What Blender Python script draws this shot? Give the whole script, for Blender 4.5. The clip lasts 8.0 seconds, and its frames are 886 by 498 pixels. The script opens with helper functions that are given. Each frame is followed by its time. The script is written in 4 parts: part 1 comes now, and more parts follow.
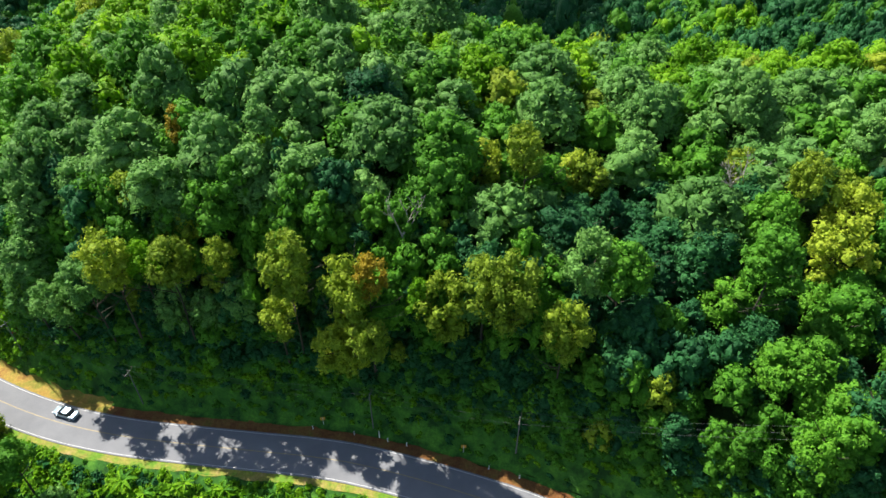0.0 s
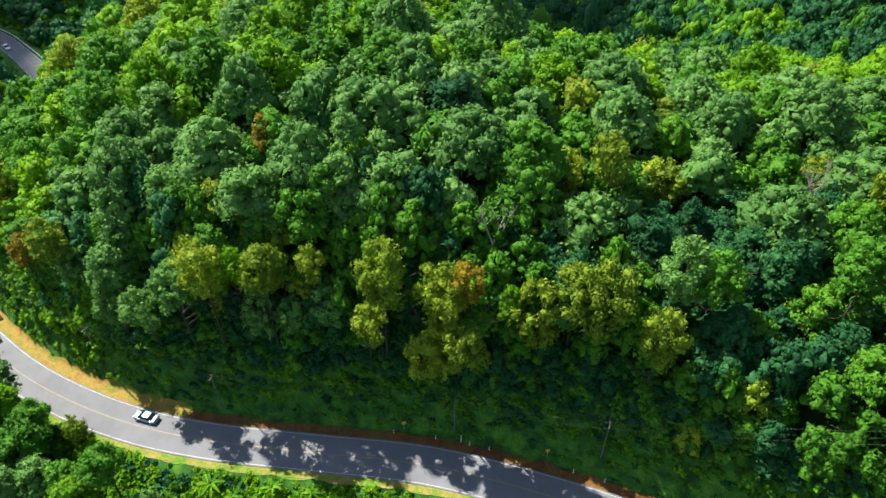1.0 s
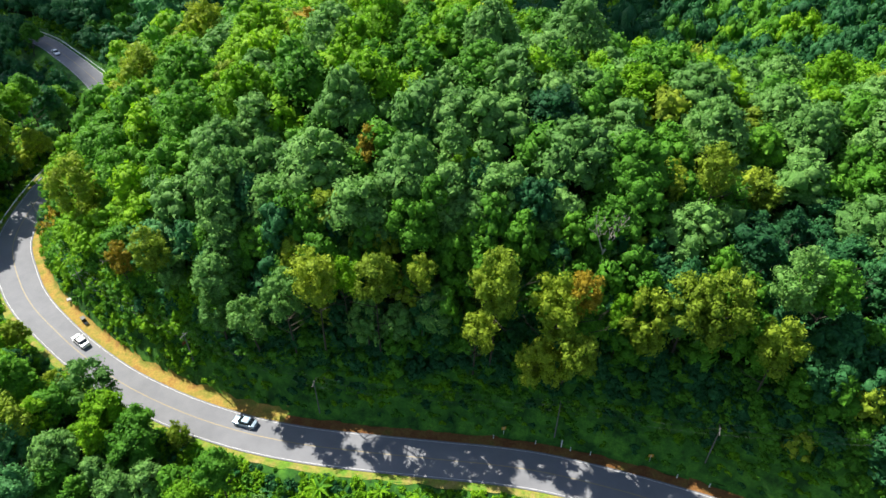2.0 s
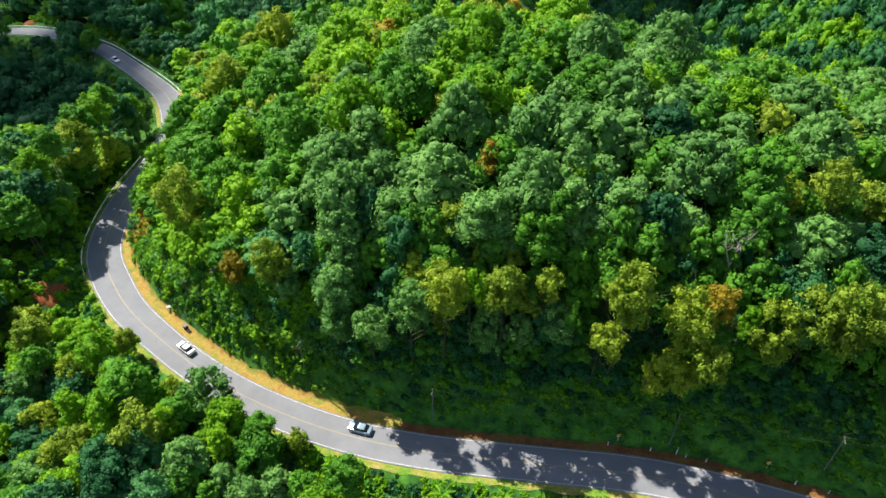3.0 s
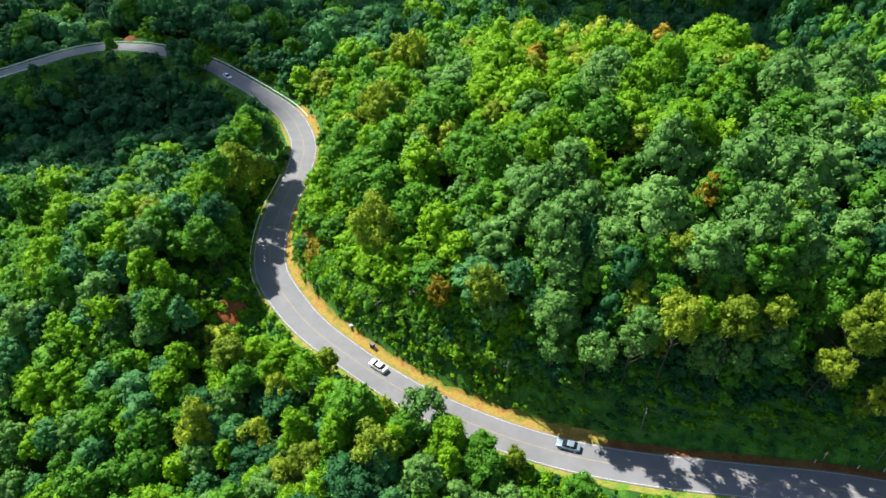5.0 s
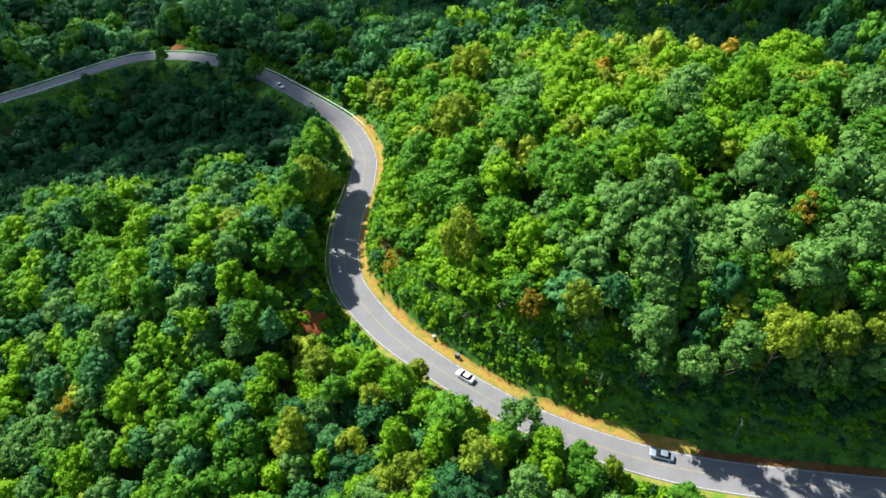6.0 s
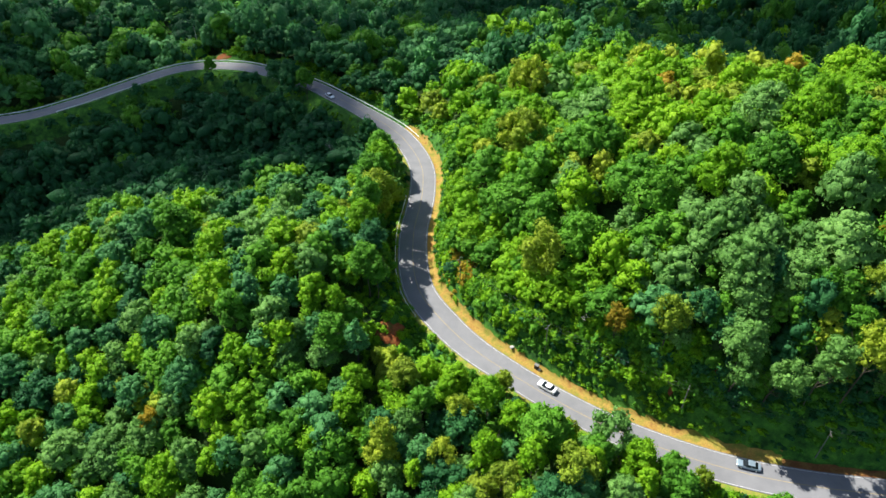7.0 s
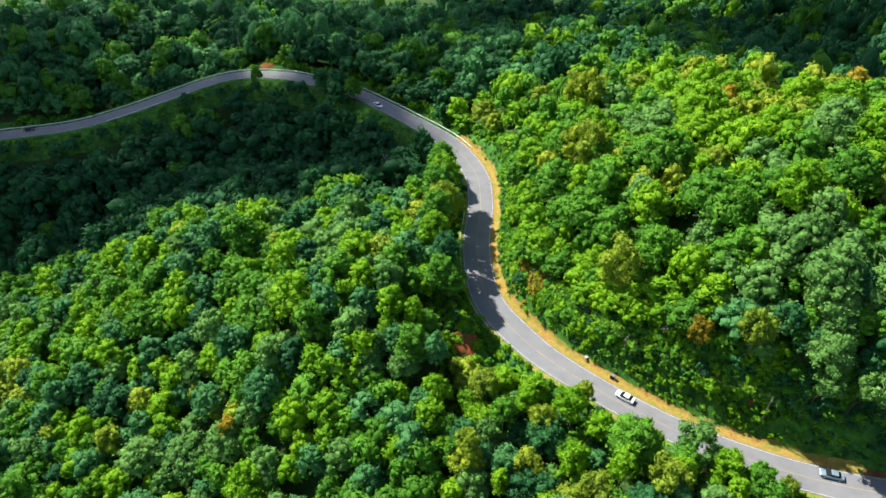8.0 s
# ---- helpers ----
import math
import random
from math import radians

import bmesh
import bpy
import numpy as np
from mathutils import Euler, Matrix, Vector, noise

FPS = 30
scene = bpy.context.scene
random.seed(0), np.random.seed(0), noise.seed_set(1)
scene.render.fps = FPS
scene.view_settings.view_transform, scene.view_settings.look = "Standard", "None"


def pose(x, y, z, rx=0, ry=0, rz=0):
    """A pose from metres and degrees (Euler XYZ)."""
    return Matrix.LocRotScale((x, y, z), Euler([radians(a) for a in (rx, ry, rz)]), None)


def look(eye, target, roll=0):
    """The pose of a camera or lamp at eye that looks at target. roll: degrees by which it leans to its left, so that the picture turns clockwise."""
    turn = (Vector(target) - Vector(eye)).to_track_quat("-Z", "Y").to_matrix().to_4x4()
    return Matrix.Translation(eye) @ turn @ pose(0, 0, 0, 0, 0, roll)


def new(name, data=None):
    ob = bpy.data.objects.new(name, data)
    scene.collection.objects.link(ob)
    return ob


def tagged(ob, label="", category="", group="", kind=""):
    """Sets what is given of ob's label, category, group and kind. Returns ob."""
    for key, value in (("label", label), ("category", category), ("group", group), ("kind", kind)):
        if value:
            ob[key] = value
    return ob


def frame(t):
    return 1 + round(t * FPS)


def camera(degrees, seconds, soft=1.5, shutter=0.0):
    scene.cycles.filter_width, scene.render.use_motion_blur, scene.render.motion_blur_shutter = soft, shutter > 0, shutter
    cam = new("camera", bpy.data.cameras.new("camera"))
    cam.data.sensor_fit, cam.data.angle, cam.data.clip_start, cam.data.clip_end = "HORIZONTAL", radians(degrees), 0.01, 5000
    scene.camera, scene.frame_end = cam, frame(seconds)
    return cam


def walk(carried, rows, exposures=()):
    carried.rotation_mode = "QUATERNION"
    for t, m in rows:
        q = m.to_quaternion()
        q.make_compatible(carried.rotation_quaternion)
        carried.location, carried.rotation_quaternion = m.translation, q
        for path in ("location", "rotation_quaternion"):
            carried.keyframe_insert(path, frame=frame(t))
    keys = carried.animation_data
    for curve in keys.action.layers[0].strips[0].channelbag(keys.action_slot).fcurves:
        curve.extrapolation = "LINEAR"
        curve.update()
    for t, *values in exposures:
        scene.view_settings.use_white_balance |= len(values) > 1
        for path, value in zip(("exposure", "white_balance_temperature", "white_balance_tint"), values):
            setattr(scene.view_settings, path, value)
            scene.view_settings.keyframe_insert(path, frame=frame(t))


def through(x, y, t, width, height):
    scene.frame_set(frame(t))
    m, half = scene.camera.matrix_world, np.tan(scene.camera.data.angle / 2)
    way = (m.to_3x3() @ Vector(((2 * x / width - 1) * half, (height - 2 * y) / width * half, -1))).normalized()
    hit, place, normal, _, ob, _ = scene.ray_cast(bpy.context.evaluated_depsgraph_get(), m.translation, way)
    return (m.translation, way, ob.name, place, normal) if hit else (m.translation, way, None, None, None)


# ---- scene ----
cam = camera(68.0, 8.0)
METRES, EYE, TILT, LEAN, TURN = 140.0, 90.0, -39.9, 0.0, 0.0
ROWS = [
    (0.0, 0.0000, 0.0000, 0.0000, -0.000, 0.000, 0.000),
    (0.5, -0.0431, -0.0052, 0.0039, -0.011, -0.022, -0.010),
    (1.0, -0.0913, -0.0101, 0.0078, -0.033, -0.022, -0.010),
    (2.5, -0.2712, -0.0315, 0.0248, 0.189, -0.111, -0.010),
    (3.0, -0.3405, -0.0417, 0.0324, 0.290, -0.145, -0.020),
    (3.5, -0.4032, -0.0510, 0.0397, 0.401, -0.200, 0.000),
    (4.0, -0.4737, -0.0620, 0.0487, 0.557, -0.212, -0.000),
    (4.5, -0.5389, -0.0726, 0.0579, 0.679, -0.234, -0.000),
    (6.0, -0.7275, -0.1079, 0.0882, 1.036, -0.323, 0.040),
    (6.5, -0.7910, -0.1212, 0.0990, 1.158, -0.323, 0.060),
    (7.0, -0.8508, -0.1340, 0.1096, 1.270, -0.323, 0.080),
    (7.5, -0.9105, -0.1465, 0.1202, 1.370, -0.334, 0.090),
    (8.0, -0.9739, -0.1599, 0.1310, 1.481, -0.345, 0.110),
]
walk(cam, [(t, pose(0, 0, EYE, TILT, LEAN, TURN) @ pose(METRES * x, METRES * y, METRES * z, 90 + pitch, roll, yaw)) for t, x, y, z, yaw, pitch, roll in ROWS])

# ---------------------------------------------------------------- light
SUN_DIR = Vector((-0.77, 0.64, 0.0)).normalized()
SUN_UP = radians(50)
sun_vec = Vector((SUN_DIR.x * math.cos(SUN_UP), SUN_DIR.y * math.cos(SUN_UP), math.sin(SUN_UP)))
world = bpy.data.worlds.new("sky")
scene.world = world
world.use_nodes = True
wn = world.node_tree
sky = wn.nodes.new("ShaderNodeTexSky")
sky.sky_type, sky.sun_disc = "NISHITA", False
sky.sun_elevation, sky.sun_rotation = SUN_UP, math.atan2(SUN_DIR.x, SUN_DIR.y)
wn.links.new(sky.outputs[0], wn.nodes["Background"].inputs[0])
wn.nodes["Background"].inputs[1].default_value = 0.078
sun = new("sun", bpy.data.lights.new("sun", "SUN"))
sun.data.energy, sun.data.angle, sun.data.color = 5.0, radians(0.5), (1.0, 0.95, 0.86)
sun.matrix_world = look(sun_vec * 500, (0, 0, 0))
scene.view_settings.exposure = 1.10


# ---------------------------------------------------------------- materials
def node(nt, kind, **values):
    n = nt.nodes.new(kind)
    for key, value in values.items():
        n.inputs[key].default_value = value
    return n


def base_mat(name, rough=0.8):
    m = bpy.data.materials.new(name)
    m.use_nodes = True
    b = m.node_tree.nodes["Principled BSDF"]
    b.inputs["Roughness"].default_value = rough
    b.inputs["Specular IOR Level"].default_value = 0.25
    return m, m.node_tree, b


def ramp_of(nt, source, stops):
    r = nt.nodes.new("ShaderNodeValToRGB")
    while len(r.color_ramp.elements) < len(stops):
        r.color_ramp.elements.new(0.5)
    for e, (p, c) in zip(r.color_ramp.elements, stops):
        e.position, e.color = p, (*c, 1)
    nt.links.new(source, r.inputs[0])
    return r


def noise_of(nt, scale, detail=4.0, rough=0.6):
    geo = nt.nodes.new("ShaderNodeNewGeometry")
    n = node(nt, "ShaderNodeTexNoise", Scale=scale, Detail=detail, Roughness=rough)
    nt.links.new(geo.outputs["Position"], n.inputs["Vector"])
    return n


def bump_to(nt, b, height, strength, distance):
    bu = node(nt, "ShaderNodeBump", Strength=strength, Distance=distance)
    nt.links.new(height, bu.inputs["Height"])
    nt.links.new(bu.outputs[0], b.inputs["Normal"])


def plain(name, colour, rough=0.6, metal=0.0, vary=0.12, scale=3.0):
    m, nt, b = base_mat(name, rough)
    n = noise_of(nt, scale)
    lo, hi = [tuple(min(1, c * k) for c in colour) for k in (1 - vary, 1 + vary)]
    r = ramp_of(nt, n.outputs["Fac"], [(0.3, lo), (0.7, hi)])
    nt.links.new(r.outputs[0], b.inputs["Base Color"])
    b.inputs["Metallic"].default_value = metal
    return m


def leaf_mat(name, dark, mid, light, through=0.38):
    """Foliage: one tint a tree, broken up leaf by leaf; some light passes through the leaves."""
    m, nt, b = base_mat(name, 0.58)
    b.inputs["Specular IOR Level"].default_value = 0.16
    att = nt.nodes.new("ShaderNodeAttribute")
    att.attribute_name = "tint"
    info = nt.nodes.new("ShaderNodeObjectInfo")
    add = nt.nodes.new("ShaderNodeMath")
    nt.links.new(att.outputs["Fac"], add.inputs[0])
    nt.links.new(info.outputs["Random"], add.inputs[1])
    fr = nt.nodes.new("ShaderNodeMath")
    fr.operation = "FRACT"
    nt.links.new(add.outputs[0], fr.inputs[0])
    geo = nt.nodes.new("ShaderNodeNewGeometry")
    isl = nt.nodes.new("ShaderNodeMath")
    isl.operation, isl.inputs[1].default_value = "MULTIPLY_ADD", 0.38
    nt.links.new(geo.outputs["Random Per Island"], isl.inputs[0])
    half = nt.nodes.new("ShaderNodeMath")
    half.operation, half.inputs[1].default_value, half.inputs[2].default_value = "MULTIPLY_ADD", 0.54, 0.04
    nt.links.new(fr.outputs[0], half.inputs[0])
    nt.links.new(half.outputs[0], isl.inputs[2])
    r = ramp_of(nt, isl.outputs[0], [(0.0, dark), (0.5, mid), (1.0, light)])
    pos = nt.nodes.new("ShaderNodeNewGeometry")
    cell = node(nt, "ShaderNodeTexVoronoi", Scale=3.6, Randomness=1.0)
    nt.links.new(pos.outputs["Position"], cell.inputs["Vector"])
    sep = nt.nodes.new("ShaderNodeSeparateColor")
    nt.links.new(cell.outputs["Color"], sep.inputs[0])
    var = ramp_of(nt, sep.outputs[0], [(0.0, (0.72, 0.75, 0.7)), (0.6, (1.0, 1.0, 1.0)), (1.0, (1.36, 1.3, 1.2))])
    mul = nt.nodes.new("ShaderNodeMix")
    mul.data_type, mul.blend_type = "RGBA", "MULTIPLY"
    mul.inputs[0].default_value = 1.0
    nt.links.new(r.outputs[0], mul.inputs[6])
    nt.links.new(var.outputs[0], mul.inputs[7])
    nt.links.new(mul.outputs[2], b.inputs["Base Color"])
    tl = nt.nodes.new("ShaderNodeBsdfTranslucent")
    nt.links.new(mul.outputs[2], tl.inputs["Color"])
    mx = nt.nodes.new("ShaderNodeMixShader")
    mx.inputs[0].default_value = through
    nt.links.new(b.outputs[0], mx.inputs[1])
    nt.links.new(tl.outputs[0], mx.inputs[2])
    nt.links.new(mx.outputs[0], nt.nodes["Material Output"].inputs[0])
    fine = noise_of(nt, 2.6, 4.0, 0.7)
    mix = nt.nodes.new("ShaderNodeMath")
    mix.operation, mix.inputs[1].default_value = "MULTIPLY_ADD", -0.5
    nt.links.new(cell.outputs["Distance"], mix.inputs[0])
    nt.links.new(fine.outputs["Fac"], mix.inputs[2])
    bump_to(nt, b, mix.outputs[0], 0.7, 0.25)
    return m


LEAF = {
    # deep is darkened and blued: the gully's shade is put into its colour
    "deep": leaf_mat("leaf_deep_shade", (0.016, 0.082, 0.030), (0.032, 0.144, 0.046), (0.060, 0.220, 0.062)),
    "pale": leaf_mat("leaf_pale", (0.076, 0.203, 0.044), (0.130, 0.298, 0.065), (0.198, 0.397, 0.092)),
    "teal": leaf_mat("leaf_teal", (0.042, 0.164, 0.050), (0.076, 0.250, 0.076), (0.126, 0.346, 0.108)),
    "mid": leaf_mat("leaf_mid", (0.048, 0.170, 0.015), (0.090, 0.270, 0.021), (0.150, 0.370, 0.028)),
    "lime": leaf_mat("leaf_lime", (0.094, 0.262, 0.009), (0.164, 0.374, 0.012), (0.262, 0.480, 0.015), 0.42),
    "olive": leaf_mat("leaf_olive", (0.138, 0.228, 0.020), (0.246, 0.356, 0.028), (0.395, 0.480, 0.036)),
    "rust": leaf_mat("leaf_rust", (0.210, 0.180, 0.016), (0.345, 0.262, 0.021), (0.460, 0.345, 0.026)),
}
BARK = plain("bark", (0.062, 0.052, 0.040), 0.9, vary=0.35, scale=6)
DEADWOOD = plain("bare_wood", (0.30, 0.27, 0.24), 0.9, vary=0.25, scale=5)


def ground_mat():
    m, nt, b = base_mat("forest_floor", 0.95)
    n1, n2 = noise_of(nt, 0.09, 6), noise_of(nt, 1.6, 5)
    r1 = ramp_of(nt, n1.outputs["Fac"], [(0.35, (0.022, 0.055, 0.010)), (0.58, (0.036, 0.080, 0.014)), (0.76, (0.070, 0.060, 0.020))])
    r2 = ramp_of(nt, n2.outputs["Fac"], [(0.3, (0.6, 0.6, 0.6)), (0.7, (1.3, 1.3, 1.2))])
    mul = nt.nodes.new("ShaderNodeMix")
    mul.data_type, mul.blend_type = "RGBA", "MULTIPLY"
    mul.inputs[0].default_value = 1.0
    nt.links.new(r1.outputs[0], mul.inputs[6])
    nt.links.new(r2.outputs[0], mul.inputs[7])
    nt.links.new(mul.outputs[2], b.inputs["Base Color"])
    bump_to(nt, b, n2.outputs["Fac"], 0.9, 0.4)
    return m


def asphalt_mat():
    m, nt, b = base_mat("asphalt", 0.85)
    n1, n2 = noise_of(nt, 0.25, 5), noise_of(nt, 14, 3)
    r1 = ramp_of(nt, n1.outputs["Fac"], [(0.3, (0.148, 0.153, 0.165)), (0.7, (0.190, 0.195, 0.207))])
    r2 = ramp_of(nt, n2.outputs["Fac"], [(0.25, (0.85, 0.85, 0.85)), (0.75, (1.12, 1.12, 1.12))])
    mul = nt.nodes.new("ShaderNodeMix")
    mul.data_type, mul.blend_type = "RGBA", "MULTIPLY"
    mul.inputs[0].default_value = 1.0
    nt.links.new(r1.outputs[0], mul.inputs[6])
    nt.links.new(r2.outputs[0], mul.inputs[7])
    nt.links.new(mul.outputs[2], b.inputs["Base Color"])
    bump_to(nt, b, n2.outputs["Fac"], 0.3, 0.02)
    return m


def dirt_mat(name, soil, dry, green, bias=0.5):
    m, nt, b = base_mat(name, 0.95)
    n1, n2 = noise_of(nt, 0.35, 6, 0.7), noise_of(nt, 3.0, 5)
    r1 = ramp_of(nt, n1.outputs["Fac"], [(bias - 0.14, soil), (bias, dry), (bias + 0.16, green)])
    r2 = ramp_of(nt, n2.outputs["Fac"], [(0.3, (0.7, 0.7, 0.7)), (0.7, (1.2, 1.2, 1.15))])
    mul = nt.nodes.new("ShaderNodeMix")
    mul.data_type, mul.blend_type = "RGBA", "MULTIPLY"
    mul.inputs[0].default_value = 1.0
    nt.links.new(r1.outputs[0], mul.inputs[6])
    nt.links.new(r2.outputs[0], mul.inputs[7])
    nt.links.new(mul.outputs[2], b.inputs["Base Color"])
    bump_to(nt, b, n2.outputs["Fac"], 0.8, 0.15)
    return m


M_GROUND, M_ASPHALT = ground_mat(), asphalt_mat()
# orange soil, darkened: shade of the bank's trees is in this colour
M_SHADED_DIRT = dirt_mat("shaded_orange_verge", (0.15, 0.060, 0.020), (0.20, 0.105, 0.030), (0.11, 0.12, 0.020), 0.56)
M_DRY = dirt_mat("dry_grass_verge", (0.23, 0.115, 0.032), (0.32, 0.215, 0.050), (0.17, 0.18, 0.028), 0.46)
M_GRASSY = dirt_mat("grassy_verge", (0.34, 0.25, 0.11), (0.25, 0.23, 0.05), (0.11, 0.22, 0.02), 0.44)
M_GRASS = dirt_mat("grass_slope", (0.012, 0.052, 0.008), (0.036, 0.130, 0.014), (0.085, 0.230, 0.022), 0.5)
M_REDSOIL = dirt_mat("red_soil", (0.24, 0.056, 0.016), (0.26, 0.080, 0.026), (0.07, 0.08, 0.015), 0.50)
M_WHITE = plain("white_line", (0.54, 0.54, 0.53), 0.6, vary=0.15, scale=2.5)
M_YELLOW = plain("yellow_line", (0.29, 0.235, 0.13), 0.6, vary=0.2, scale=2.5)


# ---------------------------------------------------------------- the road's line
ROAD = [
    (103.4, -29.5, 8.8), (75.4, 1.7, 7.3), (48.5, 23.8, 5.8), (32.3, 34.4, 5.0), (15.1, 44.5, 3.8), (1.0, 50.5, 2.7),
    (-11.3, 54.6, 1.9), (-20.0, 56.6, 1.3), (-29.1, 58.0, 0.7), (-43.1, 60.1, -0.1), (-52.8, 62.0, -0.9), (-63.3, 64.9, -1.7),
    (-74.8, 69.2, -2.1), (-87.2, 75.4, -2.4), (-98.0, 82.6, -2.6), (-107.7, 90.3, -2.7), (-114.8, 96.7, -2.9),
    (-120.6, 103.5, -3.1), (-127.0, 113.0, -3.1), (-129.9, 120.6, -3.1)]
ROAD += [
    (-131.3, 130.6, -3.1), (-131.5, 142.3, -3.1), (-130.5, 152.2, -3.2), (-129.9, 161.2, -3.2), (-130.5, 173.8, -3.2),
    (-134.6, 186.4, -3.2), (-141.1, 198.1, -3.2), (-152.4, 211.1, -3.4), (-164.8, 224.1, -3.8), (-179.8, 238.3, -4.4),
    (-203.5, 253.4, -5.4), (-216.5, 258.2, -6.0), (-230.5, 259.4, -6.6), (-243.4, 255.5, -7.5), (-259.5, 244.3, -9.1),
    (-275.7, 234.8, -11.1), (-292.9, 226.4, -12.5), (-322.0, 220.7, -13.5), (-366.2, 213.1, -15.0), (-463.1, 202.5, -17.9)]


def spline(points, step=1.5):
    """Catmull-Rom through the points, sampled every step metres."""
    p = np.array(points, float)
    p = np.vstack([2 * p[0] - p[1], p, 2 * p[-1] - p[-2]])
    out = []
    for i in range(1, len(p) - 2):
        n = max(2, int(np.linalg.norm(p[i + 1] - p[i]) / step))
        for u in np.linspace(0, 1, n, endpoint=False):
            a, b, c, d = p[i - 1:i + 3]
            out.append(0.5 * (2 * b + (c - a) * u + (2 * a - 5 * b + 4 * c - d) * u * u + (3 * b - a - 3 * c + d) * u ** 3))
    out.append(p[-2])
    return np.array(out)


LINE = spline(ROAD)
TANGENT = np.gradient(LINE[:, :2], axis=0)
TANGENT /= np.linalg.norm(TANGENT, axis=1)[:, None]
RIGHT = np.stack([TANGENT[:, 1], -TANGENT[:, 0]], 1)
RUN = np.concatenate([[0], np.cumsum(np.linalg.norm(np.diff(LINE[:, :2], axis=0), axis=1))])


WIDE = 1 + 0.17 * np.clip((LINE[:, 1] - 88) / 18, 0, 1) * np.clip((215 - LINE[:, 1]) / 25, 0, 1)


def beside(x, y):
    """Signed distance from the road's middle (the hill's side positive), the road's height there, and the way along it."""
    x, y = np.atleast_1d(np.asarray(x, float)), np.atleast_1d(np.asarray(y, float))
    d, z, s = np.empty(len(x)), np.empty(len(x)), np.empty(len(x))
    for a in range(0, len(x), 4000):
        dx, dy = x[a:a + 4000, None] - LINE[None, :, 0], y[a:a + 4000, None] - LINE[None, :, 1]
        i = np.argmin(dx * dx + dy * dy, axis=1)
        k = np.arange(len(i))
        along = dx[k, i] * TANGENT[i, 0] + dy[k, i] * TANGENT[i, 1]
        side = dx[k, i] * RIGHT[i, 0] + dy[k, i] * RIGHT[i, 1]
        dist = np.hypot(dx[k, i], dy[k, i])
        d[a:a + 4000] = np.where(np.abs(along) < 2, side, np.copysign(dist, side))
        z[a:a + 4000], s[a:a + 4000] = LINE[i, 2], RUN[i]
    return d, z, s


# landforms: middle x, y, spread, height
HILLS = [(-16, 92, 34, 18.4), (-65, 95, 32, 8.1), (32, 69, 32, -7.2), (-65, 146, 38, 20.7), (0, 162, 48, 17.4), (75, 92, 48, 27.5),
         (-102, 178, 34, 5.4), (-129, 273, 58, 17.7), (65, 261, 75, -4.1), (-302, 315, 85, 27.2), (0, 374, 95, -8.7), (183, 356, 100, -12.0),
         (-215, 460, 110, -12.3), (-54, 238, 58, 14.0), (-55, 172, 24, -3.9), (80, 225, 40, -6.0), (95, 310, 50, -6.2), (50, 400, 60, -11.8),
         (-10, 112, 20, 2.6), (-137, 318, 45, -10.7), (-190, 262, 26, 6.0), (-272, 262, 26, -10.0), (20, 200, 35, -5.6), (140, 300, 60, 5.3), (-20, 150, 18, 4.4), (20, 156, 17, -5.0), (-221, 273, 12, 6.0)]
DALES = [(-162, 110, 24, 26.7), (-215, 145, 38, 13.0), (-194, 72, 32, -12.3), (-242, 101, 40, -1.8), (-124, 63, 22, 2.7), (-75, 44, 30, 3.3),
         (-97, 59, 14, 7.0), (-183, 172, 34, -3.6), (-269, 213, 40, 6.6), (0, 20, 40, -14.1), (-151, 188, 30, 6.8), (-282, 216, 24, -16.3),
         (-212, 216, 26, -8.0), (-176, 207, 20, -3.5), (-212, 150, 20, 5.7), (-150, 170, 14, -3.8), (-198, 180, 12, -5.0)]


def forms(table, x, y, level, by_y, by_x):
    z = level + by_y * np.clip(y, -60, 560) / 100 + by_x * np.clip(x, -300, 220) / 100
    for a, b, s, h in table:
        z = z + h * np.exp(-((x - a) ** 2 + (y - b) ** 2) / (2 * s * s))
    return z


def height(x, y):
    """The ground: the cut hill on one side of the road, the falling valley on the other."""
    x, y = np.atleast_1d(np.asarray(x, float)), np.atleast_1d(np.asarray(y, float))
    d, z, s = beside(x, y)
    land = np.where(d > 0, forms(HILLS, x, y, 10.0, -11.4, 4.2), forms(DALES, x, y, 4.9, 6.9, 21.8))
    land = land + 1.2 * np.sin(x * 0.11 + 0.7 * np.sin(y * 0.07)) * np.sin(y * 0.09 + 1.3)
    out = np.maximum(np.abs(d) - np.where(d > 0, 5.5, 5.3), 0)
    low, high = z - 0.12 - 0.75 * out, z - 0.12 + np.where(d > 0, 1.85, 0.35) * out
    return np.clip(land, low, high)


def sheet_height(x, y):
    """The coarse ground sheet lies a little lower along the road, where finer strips cover it."""
    d, z, s = beside(x, y)
    return height(x, y) - 1.6 * np.clip((11.5 - np.abs(d)) / 3, 0, 1)


# ---------------------------------------------------------------- mesh helpers
def mesh_of(name, verts, faces, material, tint=None, smooth=False):
    me = bpy.data.meshes.new(name)
    verts, faces = np.asarray(verts, np.float32), np.asarray(faces, np.int32)
    me.vertices.add(len(verts))
    me.vertices.foreach_set("co", verts.ravel())
    n, k = faces.shape
    me.loops.add(n * k)
    me.loops.foreach_set("vertex_index", faces.ravel())
    me.polygons.add(n)
    me.polygons.foreach_set("loop_start", np.arange(0, n * k, k, dtype=np.int32))
    me.polygons.foreach_set("use_smooth", np.full(n, smooth))
    if tint is not None:
        me.attributes.new("tint", "FLOAT", "POINT").data.foreach_set("value", np.asarray(tint, np.float32))
    me.materials.append(material)
    me.update(calc_edges=True)
    return me


def part(name, bm, material, parent, label=""):
    me = bpy.data.meshes.new(name)
    bm.to_mesh(me)
    bm.free()
    me.materials.append(material)
    ob = new(name, me)
    ob.parent = parent
    return tagged(ob, label)


